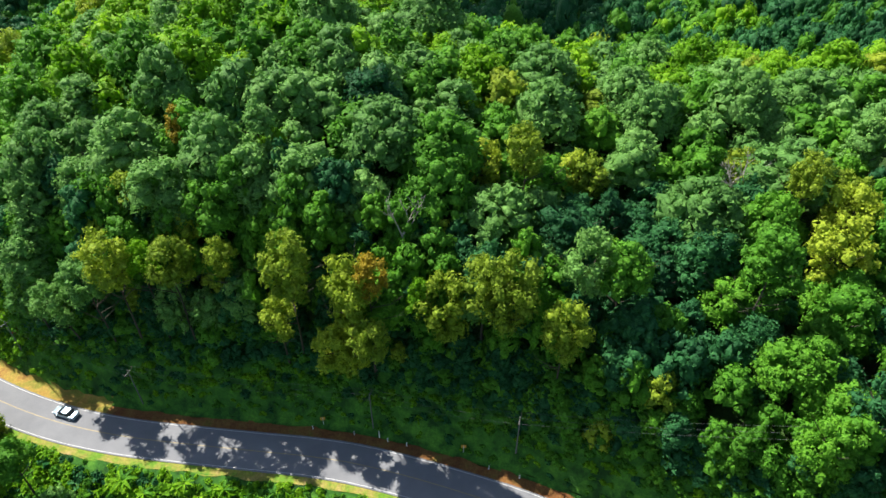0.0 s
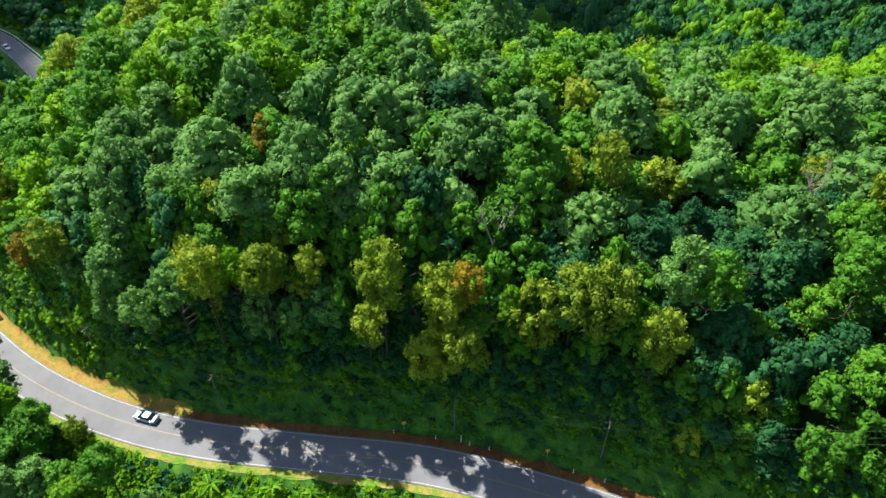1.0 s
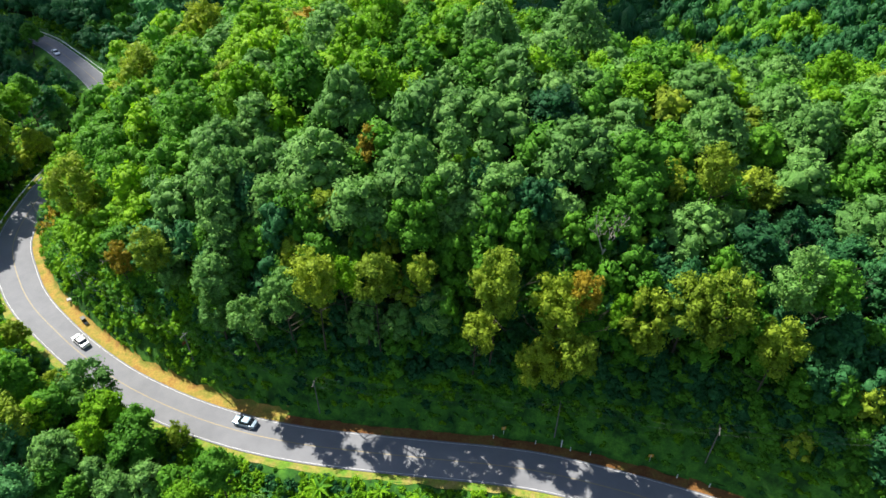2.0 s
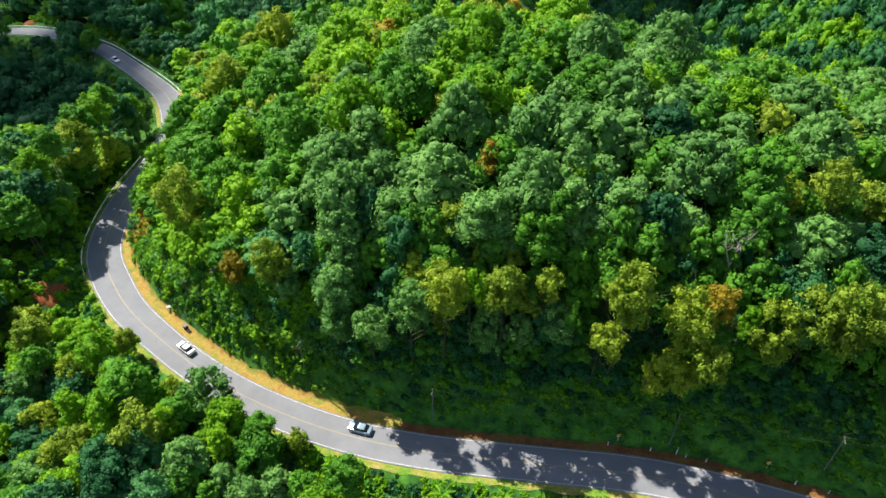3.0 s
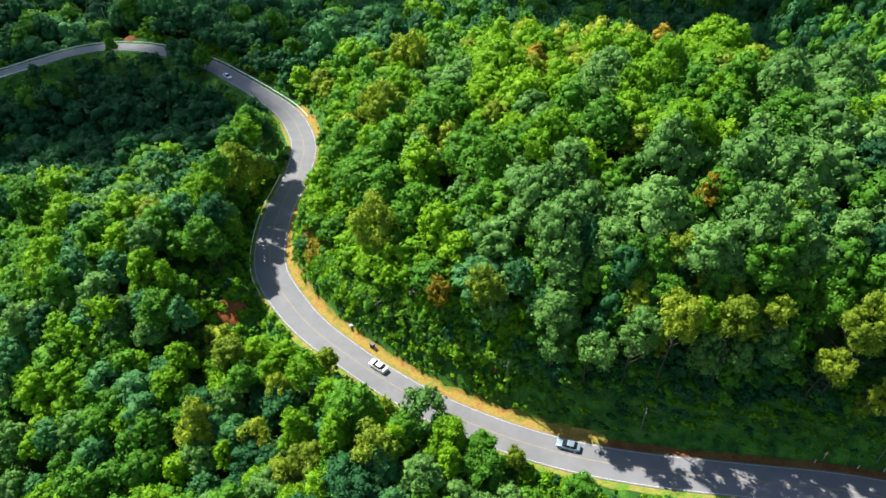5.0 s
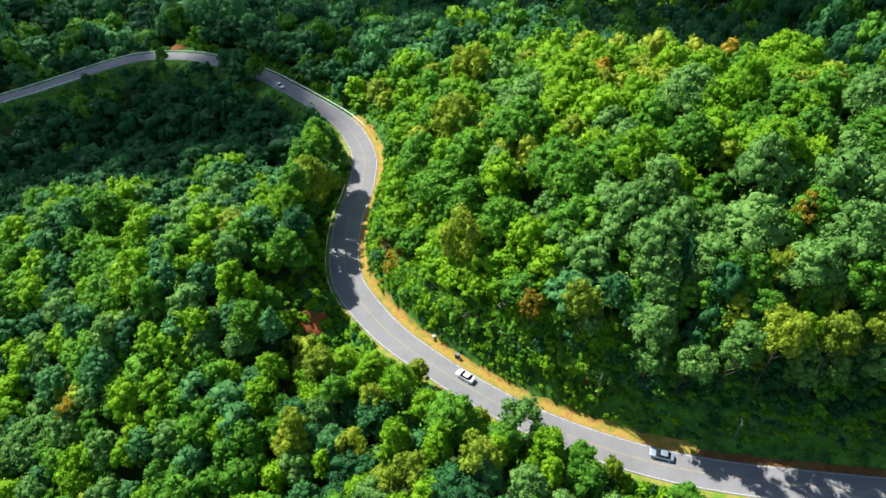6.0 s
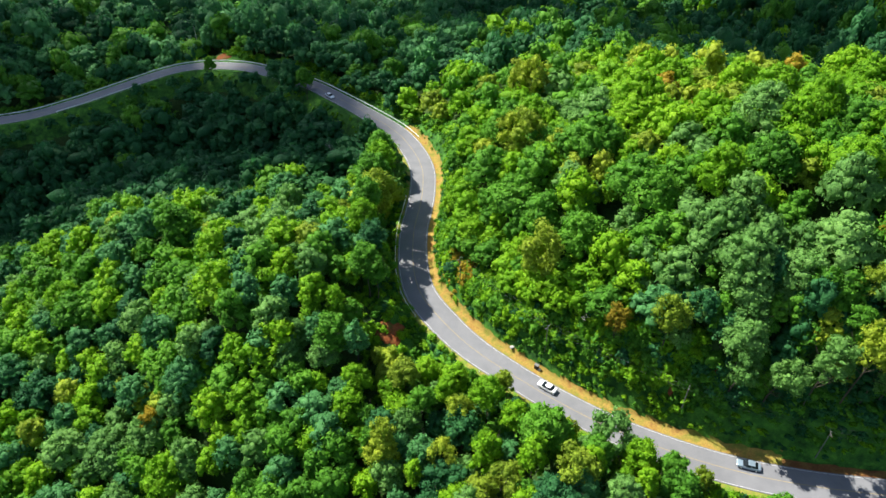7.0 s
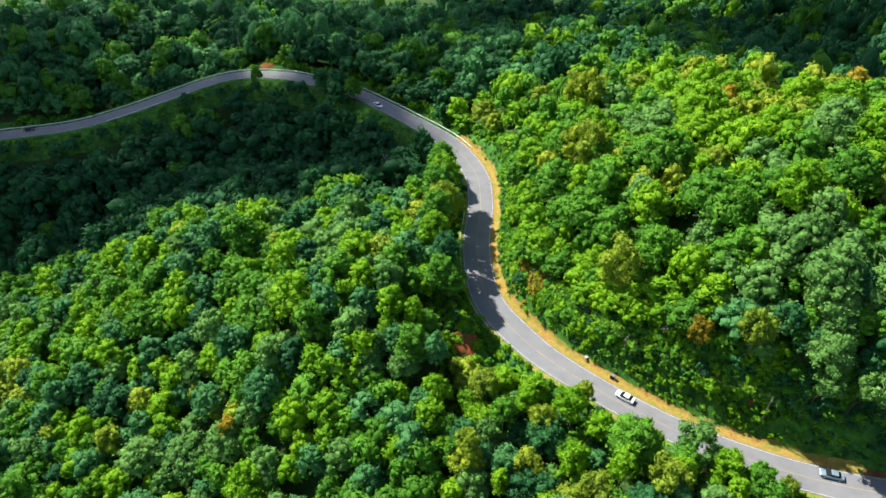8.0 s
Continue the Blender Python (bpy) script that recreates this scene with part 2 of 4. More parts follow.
def mesh_part(name, me, parent, label=""):
    ob = new(name, me)
    ob.parent = parent
    return tagged(ob, label)


def box(bm, x0, y0, z0, x1, y1, z1):
    m = Matrix.Translation(((x0 + x1) / 2, (y0 + y1) / 2, (z0 + z1) / 2)) @ Matrix.Diagonal((x1 - x0, y1 - y0, z1 - z0, 1))
    return bmesh.ops.create_cube(bm, size=1, matrix=m)["verts"]


def tube(bm, a, b, r0, r1, sides=6):
    a, b = Vector(a), Vector(b)
    turn = (b - a).to_track_quat("Z", "Y").to_matrix().to_4x4()
    bmesh.ops.create_cone(bm, cap_ends=True, segments=sides, radius1=r0, radius2=r1, depth=(b - a).length, matrix=Matrix.Translation((a + b) / 2) @ turn)


def ribbon(name, d0, d1, lift, material, s0=0.0, s1=1e9, wave0=0.0, wave1=0.0, seed=1, thick=0.0):
    """A strip along the road between two distances from its middle."""
    pick = np.where((RUN >= s0) & (RUN <= s1))[0]
    verts, faces = [], []
    for k, i in enumerate(pick):
        w0 = wave0 * (noise.noise((RUN[i] * 0.23, seed, 0)) + 0.5 * noise.noise((RUN[i] * 0.9, seed, 5)))
        w1 = wave1 * (noise.noise((RUN[i] * 0.19, seed, 9)) + 0.5 * noise.noise((RUN[i] * 0.8, seed, 3)))
        for d, up in ((d0 + w0, lift), (d1 + w1, lift)):
            p = LINE[i, :2] + RIGHT[i] * d * WIDE[i]
            verts.append((p[0], p[1], LINE[i, 2] + up))
        if k:
            a = 2 * k
            faces.append((a - 2, a, a + 1, a - 1))
    if thick:
        n = len(verts)
        verts += [(x, y, z - thick) for x, y, z in verts]
        for k in range(len(pick) - 1):
            a = 2 * k
            faces += [(a, a + 2, a + 2 + n, a + n), (a + 3, a + 1, a + 1 + n, a + 3 + n)]
    return new(name, mesh_of(name, verts, faces, material))


# ---------------------------------------------------------------- ground and road
def graded(lo, hi, step, far_lo, far_hi):
    core = list(np.arange(lo, hi + step, step))
    g, s = [], step
    v = core[-1]
    while v < far_hi:
        s *= 1.22
        v += s
        g.append(v)
    h, s, v = [], step, core[0]
    while v > far_lo:
        s *= 1.22
        v -= s
        h.append(v)
    return np.array(h[::-1] + core + g)


gx, gy = graded(-320, 65, 2.5, -4500, 4500), graded(34, 270, 2.5, -3500, 4800)
X, Y = np.meshgrid(gx, gy)
Z = sheet_height(X.ravel(), Y.ravel())
nx = len(gx)
quad = np.array([(j * nx + i, j * nx + i + 1, (j + 1) * nx + i + 1, (j + 1) * nx + i) for j in range(len(gy) - 1) for i in range(nx - 1)])
ground = new("ground", mesh_of("ground", np.stack([X.ravel(), Y.ravel(), Z], 1), quad, M_GROUND, smooth=True))
tagged(ground, "wooded hillside and valley floor of dark earth and undergrowth", "ground", kind="structure")

tagged(ribbon("road", -3.45, 3.45, 0.02, M_ASPHALT, thick=0.3), "worn grey asphalt mountain road winding round the hill", "road", kind="structure")
tagged(ribbon("line_hill_side", 3.12, 3.19, 0.026, M_WHITE), "white painted edge line on the asphalt", "road marking", kind="structure")
tagged(ribbon("line_valley_side", -3.19, -3.12, 0.026, M_WHITE), "white painted edge line on the asphalt", "road marking", kind="structure")
tagged(ribbon("line_middle", -0.07, 0.07, 0.026, M_YELLOW), "faded yellow painted centre line on the asphalt", "road marking", kind="structure")


def strip(name, d0, d1, cols, material, seed=1, rough=0.12, s0=0.0, s1=1e9):
    """Ground beside the road between two distances, lying on the land."""
    pick = np.where((RUN >= s0) & (RUN <= s1))[0]
    ds = np.linspace(d0, d1, cols)
    p = LINE[pick, None, :2] + RIGHT[pick, None, :] * (ds[None, :] + (np.sign(ds) * 3.3)[None, :] * (WIDE[pick] - 1)[:, None])[:, :, None]
    edge = 0.6 * np.array([noise.noise((RUN[i] * 0.3, seed, 0)) for i in pick])
    far = np.abs(ds - (d0 if abs(d0) < abs(d1) else d1)) / abs(d1 - d0)
    p = p + RIGHT[pick, None, :] * (edge[:, None] * far[None, :])[:, :, None]
    z = height(p[..., 0].ravel(), p[..., 1].ravel()) + 0.06
    z = z + rough * np.array([noise.noise((x * 0.9, y * 0.9, seed)) for x, y in p.reshape(-1, 2)]) * np.tile(far, len(pick))
    v = np.column_stack([p.reshape(-1, 2), z])
    n = len(pick)
    f = [(a * cols + c, a * cols + c + 1, (a + 1) * cols + c + 1, (a + 1) * cols + c) for a in range(n - 1) for c in range(cols - 1)]
    return new(name, mesh_of(name, v, f, material, smooth=True))


FAR_ROAD = float(beside(-141.0, 198.0)[2][0])
SHADE_END = float(beside(-57.0, 64.0)[2][0])
# the shade-darkened soil colour stops where the trees' shade ends
tagged(strip("verge_below_trees", 3.4, 5.2, 5, M_SHADED_DIRT, 3, s1=SHADE_END + 1), "strip of orange soil, colour darkened for shade, below the overgrown bank", "verge", kind="structure")
tagged(strip("verge_hill_side", 3.4, 5.9, 6, M_DRY, 3, s0=SHADE_END, s1=FAR_ROAD + 1), "strip of yellow dry grass below the bank", "verge", kind="structure")
tagged(strip("bank_foot", 5.1, 5.8, 3, M_GRASS, 4, s1=SHADE_END + 1), "grassy foot of the overgrown bank", "bank", kind="structure")
tagged(strip("bank_hill_side", 5.7, 13.0, 8, M_GRASS, 4, 0.35), "steep earth bank cut into the hill beside the road", "bank", kind="structure")
tagged(strip("verge_far_hill_side", 3.4, 5.9, 6, M_GRASS, 3, s0=FAR_ROAD), "strip of green grass beside the shaded far road", "verge", kind="structure")
tagged(strip("verge_far_valley_side", -5.2, -3.4, 4, M_GRASS, 7, s0=FAR_ROAD), "strip of green grass beside the shaded far road", "verge", kind="structure")
tagged(strip("verge_valley_side", -4.75, -3.4, 4, M_GRASSY, 7, s1=FAR_ROAD + 1), "strip of grass and earth on the road's outer edge", "verge", kind="structure")
tagged(strip("bank_valley_side", -13, -4.6, 8, M_GRASS, 8, 0.3), "grassy slope falling away from the road's outer edge", "bank", kind="structure")


# ---------------------------------------------------------------- trees
def ico(level):
    bm = bmesh.new()
    bmesh.ops.create_icosphere(bm, subdivisions=level, radius=1)
    v = np.array([p.co[:] for p in bm.verts])
    f = np.array([[p.index for p in q.verts] for q in bm.faces])
    bm.free()
    return v, f


BALL, FINE_BALL = ico(1), ico(2)


def crown_arrays(seed, radius, tall, puffs, leaves, leaf, core=0.8, ragged=False):
    """A crown: overlapping leafy lumps on a dome, each with a ragged core and many small leaf clumps. Base of the crown at z = 0."""
    rng = np.random.default_rng(seed)
    cen, rad = [], []
    for k in range(puffs):
        u = (k + 0.5) / puffs
        ang = k * 2.399 + rng.uniform(-0.5, 0.5)
        ring = radius * 0.80 * math.sqrt(u) * rng.uniform(0.85, 1.12)
        r = radius * rng.uniform(0.75, 1.25) * 1.25 / math.sqrt(puffs) * (1.1 - 0.2 * u)
        h = tall * (0.95 - 0.72 * u ** 1.3) * rng.uniform(0.86, 1.08)
        cen.append((ring * math.cos(ang), ring * math.sin(ang), max(h - r * 0.4, r * 0.3)))
        rad.append(r)
    if ragged:
        for k in range(puffs):
            d = rng.standard_normal(3)
            d *= rng.uniform(0.55, 1.0) / np.linalg.norm(d)
            rad[k] = radius * rng.uniform(0.15, 0.31)
            cen[k] = (d[0] * radius * 0.85, d[1] * radius * 0.85, tall * (0.5 + 0.46 * d[2]))
    for k in range(0 if ragged else max(2, puffs // 4)):
        ang = rng.uniform(0, 6.28)
        cen.append((0.4 * radius * math.cos(ang), 0.4 * radius * math.sin(ang), tall * 0.35))
        rad.append(radius * 0.42)
    cen, rad = np.array(cen), np.array(rad)
    squash = np.exp(0.20 * rng.standard_normal((len(rad), 3))) * np.array((1.05, 1.05, 0.84))
    bv, bf = BALL
    verts, faces, base = [], [], 0
    for k, (c, r) in enumerate(zip(cen, rad)):
        bump = 1 + 0.2 * rng.standard_normal(len(bv))[:, None]
        v = bv * r * core * bump * squash[k] + c
        mid = v[bf].mean(axis=1)
        inside = np.zeros(len(bf), bool)
        for k2, (c2, r2) in enumerate(zip(cen, rad)):
            if k2 != k:
                inside |= np.linalg.norm((mid - c2) / squash[k2], axis=1) < r2 * core * 0.8
        keep = ~inside & ((mid[:, 2] - c[2]) > -0.45 * r)
        verts.append(v)
        faces.append(bf[keep] + base)
        base += len(v)
    area = rad ** 2
    which = rng.choice(len(rad), leaves * 3, p=area / area.sum())
    d = rng.standard_normal((leaves * 3, 3))
    d[:, 2] += 0.45
    d /= np.linalg.norm(d, axis=1)[:, None]
    pos = cen[which] + d * (rad[which] * rng.uniform(0.80, 1.16, leaves * 3))[:, None] * squash[which]
    ok = np.ones(len(pos), bool)
    for k, (c2, r2) in enumerate(zip(cen, rad)):
        ok &= (np.linalg.norm((pos - c2) / squash[k], axis=1) > r2 * 0.80) | (which == k)
    pos, d = pos[ok][:leaves], d[ok][:leaves]
    n = len(pos)
    nor = d + np.array((0, 0, 0.25)) + 0.57 * rng.standard_normal((n, 3))
    nor /= np.linalg.norm(nor, axis=1)[:, None]
    t1 = np.cross(nor, rng.standard_normal((n, 3)))
    t1 /= np.linalg.norm(t1, axis=1)[:, None]
    t2 = np.cross(nor, t1)
    size = leaf * np.exp(0.38 * rng.standard_normal(n))[:, None]
    bend = nor * size * rng.uniform(-0.25, 0.25, n)[:, None]
    q = np.stack([pos - t1 * size - t2 * size * 0.5, pos + t1 * size - t2 * size * 0.5 + bend, pos + t2 * size - bend], 1).reshape(-1, 3)
    faces.append(np.arange(n * 3).reshape(-1, 3) + base)
    verts.append(q)
    return np.vstack(verts), np.vstack(faces)


def trunk_bm(seed, high, radius, crown_at):
    rng = random.Random(seed)
    bm = bmesh.new()
    p, r = Vector((0, 0, -1.5)), radius
    for k in range(4):
        q = Vector((rng.uniform(-0.3, 0.3) * k, rng.uniform(-0.3, 0.3) * k, -1.5 + (high + 1.5) * (k + 1) / 4))
        tube(bm, p, q, r, r * 0.78, 7)
        p, r = q, r * 0.78
    for k in range(6):
        ang = k * 2.4 + rng.uniform(-0.4, 0.4)
        z = crown_at + rng.uniform(-0.8, 1.6)
        out = rng.uniform(1.6, 2.8)
        a, b = Vector((0, 0, z)), Vector((out * math.cos(ang), out * math.sin(ang), z + rng.uniform(1.0, 2.4)))
        tube(bm, a, b, radius * 0.45, radius * 0.2, 5)
        tube(bm, b, b + Vector((math.cos(ang + 0.5), math.sin(ang + 0.5), 1.2)), radius * 0.2, radius * 0.07, 4)
    return bm


NEAR = {"round": [crown_arrays(10 + k, 4.2, 7.0, 34, 1700, 0.18, core=0.80) for k in range(5)],
        "tall": [crown_arrays(30 + k, 3.0, 8.8, 28, 1300, 0.18, core=0.80) for k in range(3)],
        "loose": [crown_arrays(50 + k, 4.0, 9.5, 44, 2200, 0.165, core=0.68, ragged=True) for k in range(5)]}
MID = [crown_arrays(80 + k, 4.3, 7.0, 22, 500, 0.255, core=0.82) for k in range(6)]
DOME = [crown_arrays(95 + k, 6.5, 8.0, 56, 1400, 0.235, core=0.82) for k in range(4)]
FAR = [crown_arrays(110 + k, 4.3, 6.6, 14, 205, 0.37, core=0.82) for k in range(5)]
AFAR = [crown_arrays(125 + k, 4.3, 6.0, 9, 110, 0.52, core=0.82) for k in range(5)]
WEED = [crown_arrays(160 + k, 1.1, 1.2, 4, 58, 0.40, core=0.62) for k in range(4)]
SHRUB = [crown_arrays(140 + k, 1.25, 1.5, 5, 82, 0.23, core=0.80) for k in range(5)]
TRUNKS = []
for k in range(3):
    bm_t = trunk_bm(k, 8.5, 0.24, 5.0)
    me_t = bpy.data.meshes.new("trunk")
    bm_t.to_mesh(me_t)
    bm_t.free()
    me_t.materials.append(BARK)
    TRUNKS.append(me_t)
CROWN_MESH = {}


def crown_mesh(form, k, leafkind):
    key = (form, k, leafkind)
    if key not in CROWN_MESH:
        v, f = NEAR[form][k]
        CROWN_MESH[key] = mesh_of("crown", v, f, LEAF[leafkind], smooth=True)
    return CROWN_MESH[key]


LABEL = {"deep": "dark green leafy broadleaf tree with a dense lumpy crown",
         "pale": "grey-green broadleaf tree with a dense domed crown",
         "teal": "blue-green broadleaf tree with a dense lumpy crown",
         "mid": "mid-green leafy broadleaf tree with a lumpy crown",
         "lime": "bright yellow-green leafy tree standing in full sun",
         "olive": "olive-yellow tree with a loose feathery crown",
         "rust": "tree with yellow and rust-brown turning leaves"}


def tree(x, y, z, form, k, leafkind, scale, tall, turn, group=""):
    """One tree: an empty at its foot, a trunk and a crown."""
    base = tagged(new("tree"), LABEL[leafkind], "tree", group)
    base.matrix_basis = Matrix.Translation((x, y, z)) @ pose(0, 0, 0, 0, 0, turn) @ Matrix.Diagonal((scale, scale, tall, 1))
    mesh_part("trunk", TRUNKS[k % 3], base)
    c = mesh_part("crown", crown_mesh(form, k, leafkind), base)
    c.location = (0, 0, 3.0)
    return base


rng = np.random.default_rng(7)


def scatter(x0, x1, y0, y1, gap):
    xs, ys = np.meshgrid(np.arange(x0, x1, gap), np.arange(y0, y1, gap * 0.87))
    xs = xs + (np.arange(xs.shape[0]) % 2)[:, None] * gap / 2
    xs, ys = xs.ravel(), ys.ravel()
    return xs + rng.uniform(-0.36, 0.36, len(xs)) * gap, ys + rng.uniform(-0.36, 0.36, len(xs)) * gap


def leaf_kind(x, y, d, dice):
    """Which leaves grow where: grey-green domes on the hill, yellow-green on its crown, mixed in the valley. Shaded
    ground gets darker, bluer kinds: shade put into leaf colour.
    """
    patch = noise.noise((x * 0.035, y * 0.035, 2.0)) + 0.5 * noise.noise((x * 0.11, y * 0.11, 7.0))
    v = 0.12 + 0.76 * dice + 0.5 * patch
    if d > 0 and y < 212:
        # lower right slope: darker leaves stand in for its shade
        if x > 14 and y < 84:
            return "deep" if v > 0.58 else "mid" if v > 0.14 else "olive"
        # behind the crest: shade put into the choice of leaves
        if y > 238 - 0.65 * x:
            return "deep" if v > 0.45 else "mid" if v > 0.1 else "lime"
        if x < -82 and d < 34:
            return "lime" if v > 0.52 else "mid" if v > 0.15 else "olive"
        if abs(x + 44) < 22 and abs(y - 163) < 15 and dice < 0.5:
            return "rust" if dice < 0.12 else "olive"
        if y > 128 + 0.2 * max(0, x) and x > -80 and dice < 0.22:
            return "olive"
        if y > 128 + 0.2 * max(0, x) and x > -80:
            return "lime" if v > 0.40 else "mid" if v > 0.14 else "olive" if v > -0.05 else "rust"
        if y > 101 + 0.2 * max(0, x):
            return "pale" if v > 0.66 else "mid" if v > 0.38 else "lime" if v > 0.12 else "olive"
        if dice > 0.92 and x < -20:
            return "teal"
        return "pale" if v > 0.42 else "mid" if v > 0.17 else "olive" if v > 0.06 else "deep"
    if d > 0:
        # far slopes: deep and teal carry blue shade in their colour
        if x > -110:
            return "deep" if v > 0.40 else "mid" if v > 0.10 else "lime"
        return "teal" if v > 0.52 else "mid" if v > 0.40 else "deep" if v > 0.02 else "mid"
    # gully and far valley: nearly all deep, for the shade there
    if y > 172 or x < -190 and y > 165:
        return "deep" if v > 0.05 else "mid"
    if dice > 0.86:
        return "teal"
    return "mid" if v > 0.56 else "lime" if v > 0.34 else "pale" if v > 0.20 else "deep" if v > 0.08 else "olive"


# single trees with a place of their own: x, y, height of the crown's top, crown radius, leaves, crown form
SOILS = [(-135.0, 102.4, 3.1), (-75.6, 79.5, 0.6), (-68.1, 79.6, 0.7), (-46.4, 75.2, 0.9), (20.7, 53.3, 0.5), (-221.6, 269.4, 4.0)]


def on_soil(x, y, front, rim):
    """Whether a plant here would stand on, or close before, a patch of bare soil."""
    for a, b, r in SOILS:
        if r < 1.3:
            continue
        if abs(x - a) < r * 1.2 + rim and -r - front < y - b < r + rim:
            return True
        along, off = (x - a) * -0.77 + (y - b) * 0.64, (x - a) * 0.64 + (y - b) * 0.77
        if front > 3 and 0 < along < 15 and abs(off) < 5.0:
            return True
    return False


FRONT_ROW = [
    (-47.6, 70.4, 33.3, 4.0, "olive", "loose"), (-39.0, 70.2, 32.9, 3.1, "olive", "loose"),
    (-32.0, 71.4, 32.2, 2.5, "olive", "loose"), (-20.9, 66.3, 36.4, 4.1, "olive", "loose"),
    (-12.7, 63.8, 34.8, 4.2, "olive", "loose"), (-9.9, 59.6, 27.8, 3.1, "olive", "loose"),
    (-15.4, 61.4, 24.3, 2.9, "olive", "loose"), (-23.6, 65.4, 26.4, 3.0, "olive", "loose"),
    (0.4, 64.6, 30.6, 4.2, "olive", "loose"), (8.6, 61.6, 37.4, 4.5, "olive", "loose"), (-3.2, 65.2, 29.8, 2.3, "lime", "round"),
    (-53.2, 71.4, 28.8, 3.3, "pale", "loose"), (-59.8, 71.2, 23.8, 3.4, "pale", "loose"),
    (19.0, 63.6, 38.9, 3.8, "pale", "loose"), (15.6, 57.4, 33.0, 3.5, "olive", "loose"), (-12.4, 61.0, 22.6, 2.4, "olive", "loose"), (-9.6, 63.4, 35.6, 2.4, "rust", "loose"),
    (-44.0, 72.0, 31.0, 3.0, "lime", "loose"), (-65.8, 74.6, 21.6, 3.2, "pale", "loose")]
BEND_TREES = [
    (-138.4, 110.6, 13.0, 3.4, "mid", "round"), (-141.0, 112.5, 15.7, 4.3, "mid", "round"), (-139.8, 119.5, 17.5, 4.1, "deep", "round"), (-142.8, 126.0, 19.2, 4.6, "lime", "round"),
    (-142.6, 133.0, 20.3, 4.9, "mid", "round"), (-141.4, 140.5, 17.9, 5.1, "olive", "loose"), (-142.4, 147.5, 18.5, 5.2, "mid", "round"),
    (-140.9, 154.5, 18.4, 4.9, "lime", "round"), (-141.6, 161.5, 17.9, 4.8, "mid", "round"), (-141.3, 168.5, 10.8, 4.8, "deep", "round"),
    (-142.1, 175.0, 7.8, 4.4, "lime", "round")]
FAR_TREES = [
    (-191.6, 241.5, 3.7, 4.5, "deep", "round"), (-184.8, 236.6, 6.3, 5.0, "deep", "round"),
    (-178.5, 231.4, 5.0, 4.5, "mid", "round"), (-221.6, 250.6, 1.0, 3.0, "mid", "round")]
SLOPE_TREES = [
    # trees near x 42 get darker leaves than their own, for shade
    (23.4, 63.0, 37.9, 4.4, "mid", "round"), (40.9, 61.1, 41.2, 4.6, "mid", "round"), (42.4, 53.4, 30.0, 4.2, "mid", "round"),
    (42.3, 45.0, 25.3, 5.0, "mid", "loose"), (31.2, 52.3, 23.2, 3.2, "mid", "round"), (28.5, 60.7, 29.0, 3.8, "mid", "round"),
    (24.2, 55.8, 26.0, 3.4, "deep", "round"), (-20.0, 80.5, 41.2, 5.5, "pale", "round"),
    (-42.0, 80.0, 39.4, 5.2, "pale", "round"), (-25.0, 86.7, 41.0, 3.8, "lime", "round"),
    (-40.3, 89.1, 43.1, 2.7, "rust", "tall"), (-61.6, 103.1, 41.5, 5.2, "pale", "round"),
    (-64.6, 85.4, 33.9, 5.2, "pale", "round"), (-11.6, 94.1, 47.0, 5.2, "deep", "round"),
    (-65.7, 78.6, 26.7, 4.6, "pale", "round"), (12.0, 81.6, 44.6, 3.4, "olive", "loose"), (50.7, 76.2, 42.6, 3.0, "olive", "loose"), (-100.5, 105.2, 27.0, 4.6, "olive", "loose"),
    (-115.7, 124.0, 14.6, 3.8, "lime", "round"), (-6.4, 85.4, 44.4, 4.6, "pale", "round"), (-78.1, 84.0, 27.4, 3.8, "olive", "loose"),
    (-86.9, 88.2, 20.0, 2.7, "rust", "loose"), (-100.5, 148.5, 31.0, 5.2, "olive", "loose"), (-104.5, 151.5, 28.6, 4.6, "olive", "loose"), (-77.4, 97.2, 30.2, 3.0, "lime", "round"),
    (-95.4, 184.0, 30.0, 5.6, "olive", "loose"), (-99.5, 186.5, 27.5, 4.6, "olive", "loose")]
VALLEY_TREES = [
    (-102.1, 69.0, 11.8, 5.5, "mid", "round"), (-88.8, 69.3, 10.2, 5.1, "pale", "loose"),
    (-113.1, 79.5, 8.2, 4.0, "lime", "round"), (-118.4, 79.4, 3.2, 3.4, "olive", "loose"),
    (-135.0, 72.6, -2.0, 4.6, "olive", "round"), (-118.2, 68.6, -4.6, 5.0, "pale", "round"),
    (-78.9, 59.2, 6.2, 4.5, "mid", "round"), (-63.2, 53.7, 8.7, 3.6, "mid", "round"), (-89.4, 55.0, 5.0, 4.8, "mid", "round"),
    (-126.9, 81.2, 2.9, 3.6, "mid", "round"), (-92.8, 65.5, 8.3, 3.6, "mid", "round"), (-85.0, 65.0, 7.5, 3.8, "lime", "round"), (-79.0, 63.2, 6.5, 3.4, "mid", "round"), (-107.5, 74.5, 7.0, 3.8, "lime", "round"), (-109.6, 83.6, 5.4, 3.0, "olive", "round"), (-121.3, 84.6, 1.6, 3.2, "lime", "round"),
    (-130.8, 87.5, 3.5, 3.6, "olive", "round"), (-194.9, 90.3, -18.1, 3.6, "rust", "loose"),
    (-157.6, 93.9, 3.6, 4.8, "pale", "round"), (-182.5, 99.6, 1.4, 4.6, "pale", "round"), (-163.6, 139.4, 6.6, 4.4, "pale", "round"), (-221.0, 144.5, -3.8, 4.8, "pale", "round"), (-134.8, 74.2, 0.8, 3.4, "olive", "loose"), (-158.2, 124.2, 9.0, 4.0, "olive", "round"), (-72.7, 62.9, 2.8, 2.1, "olive", "loose")]


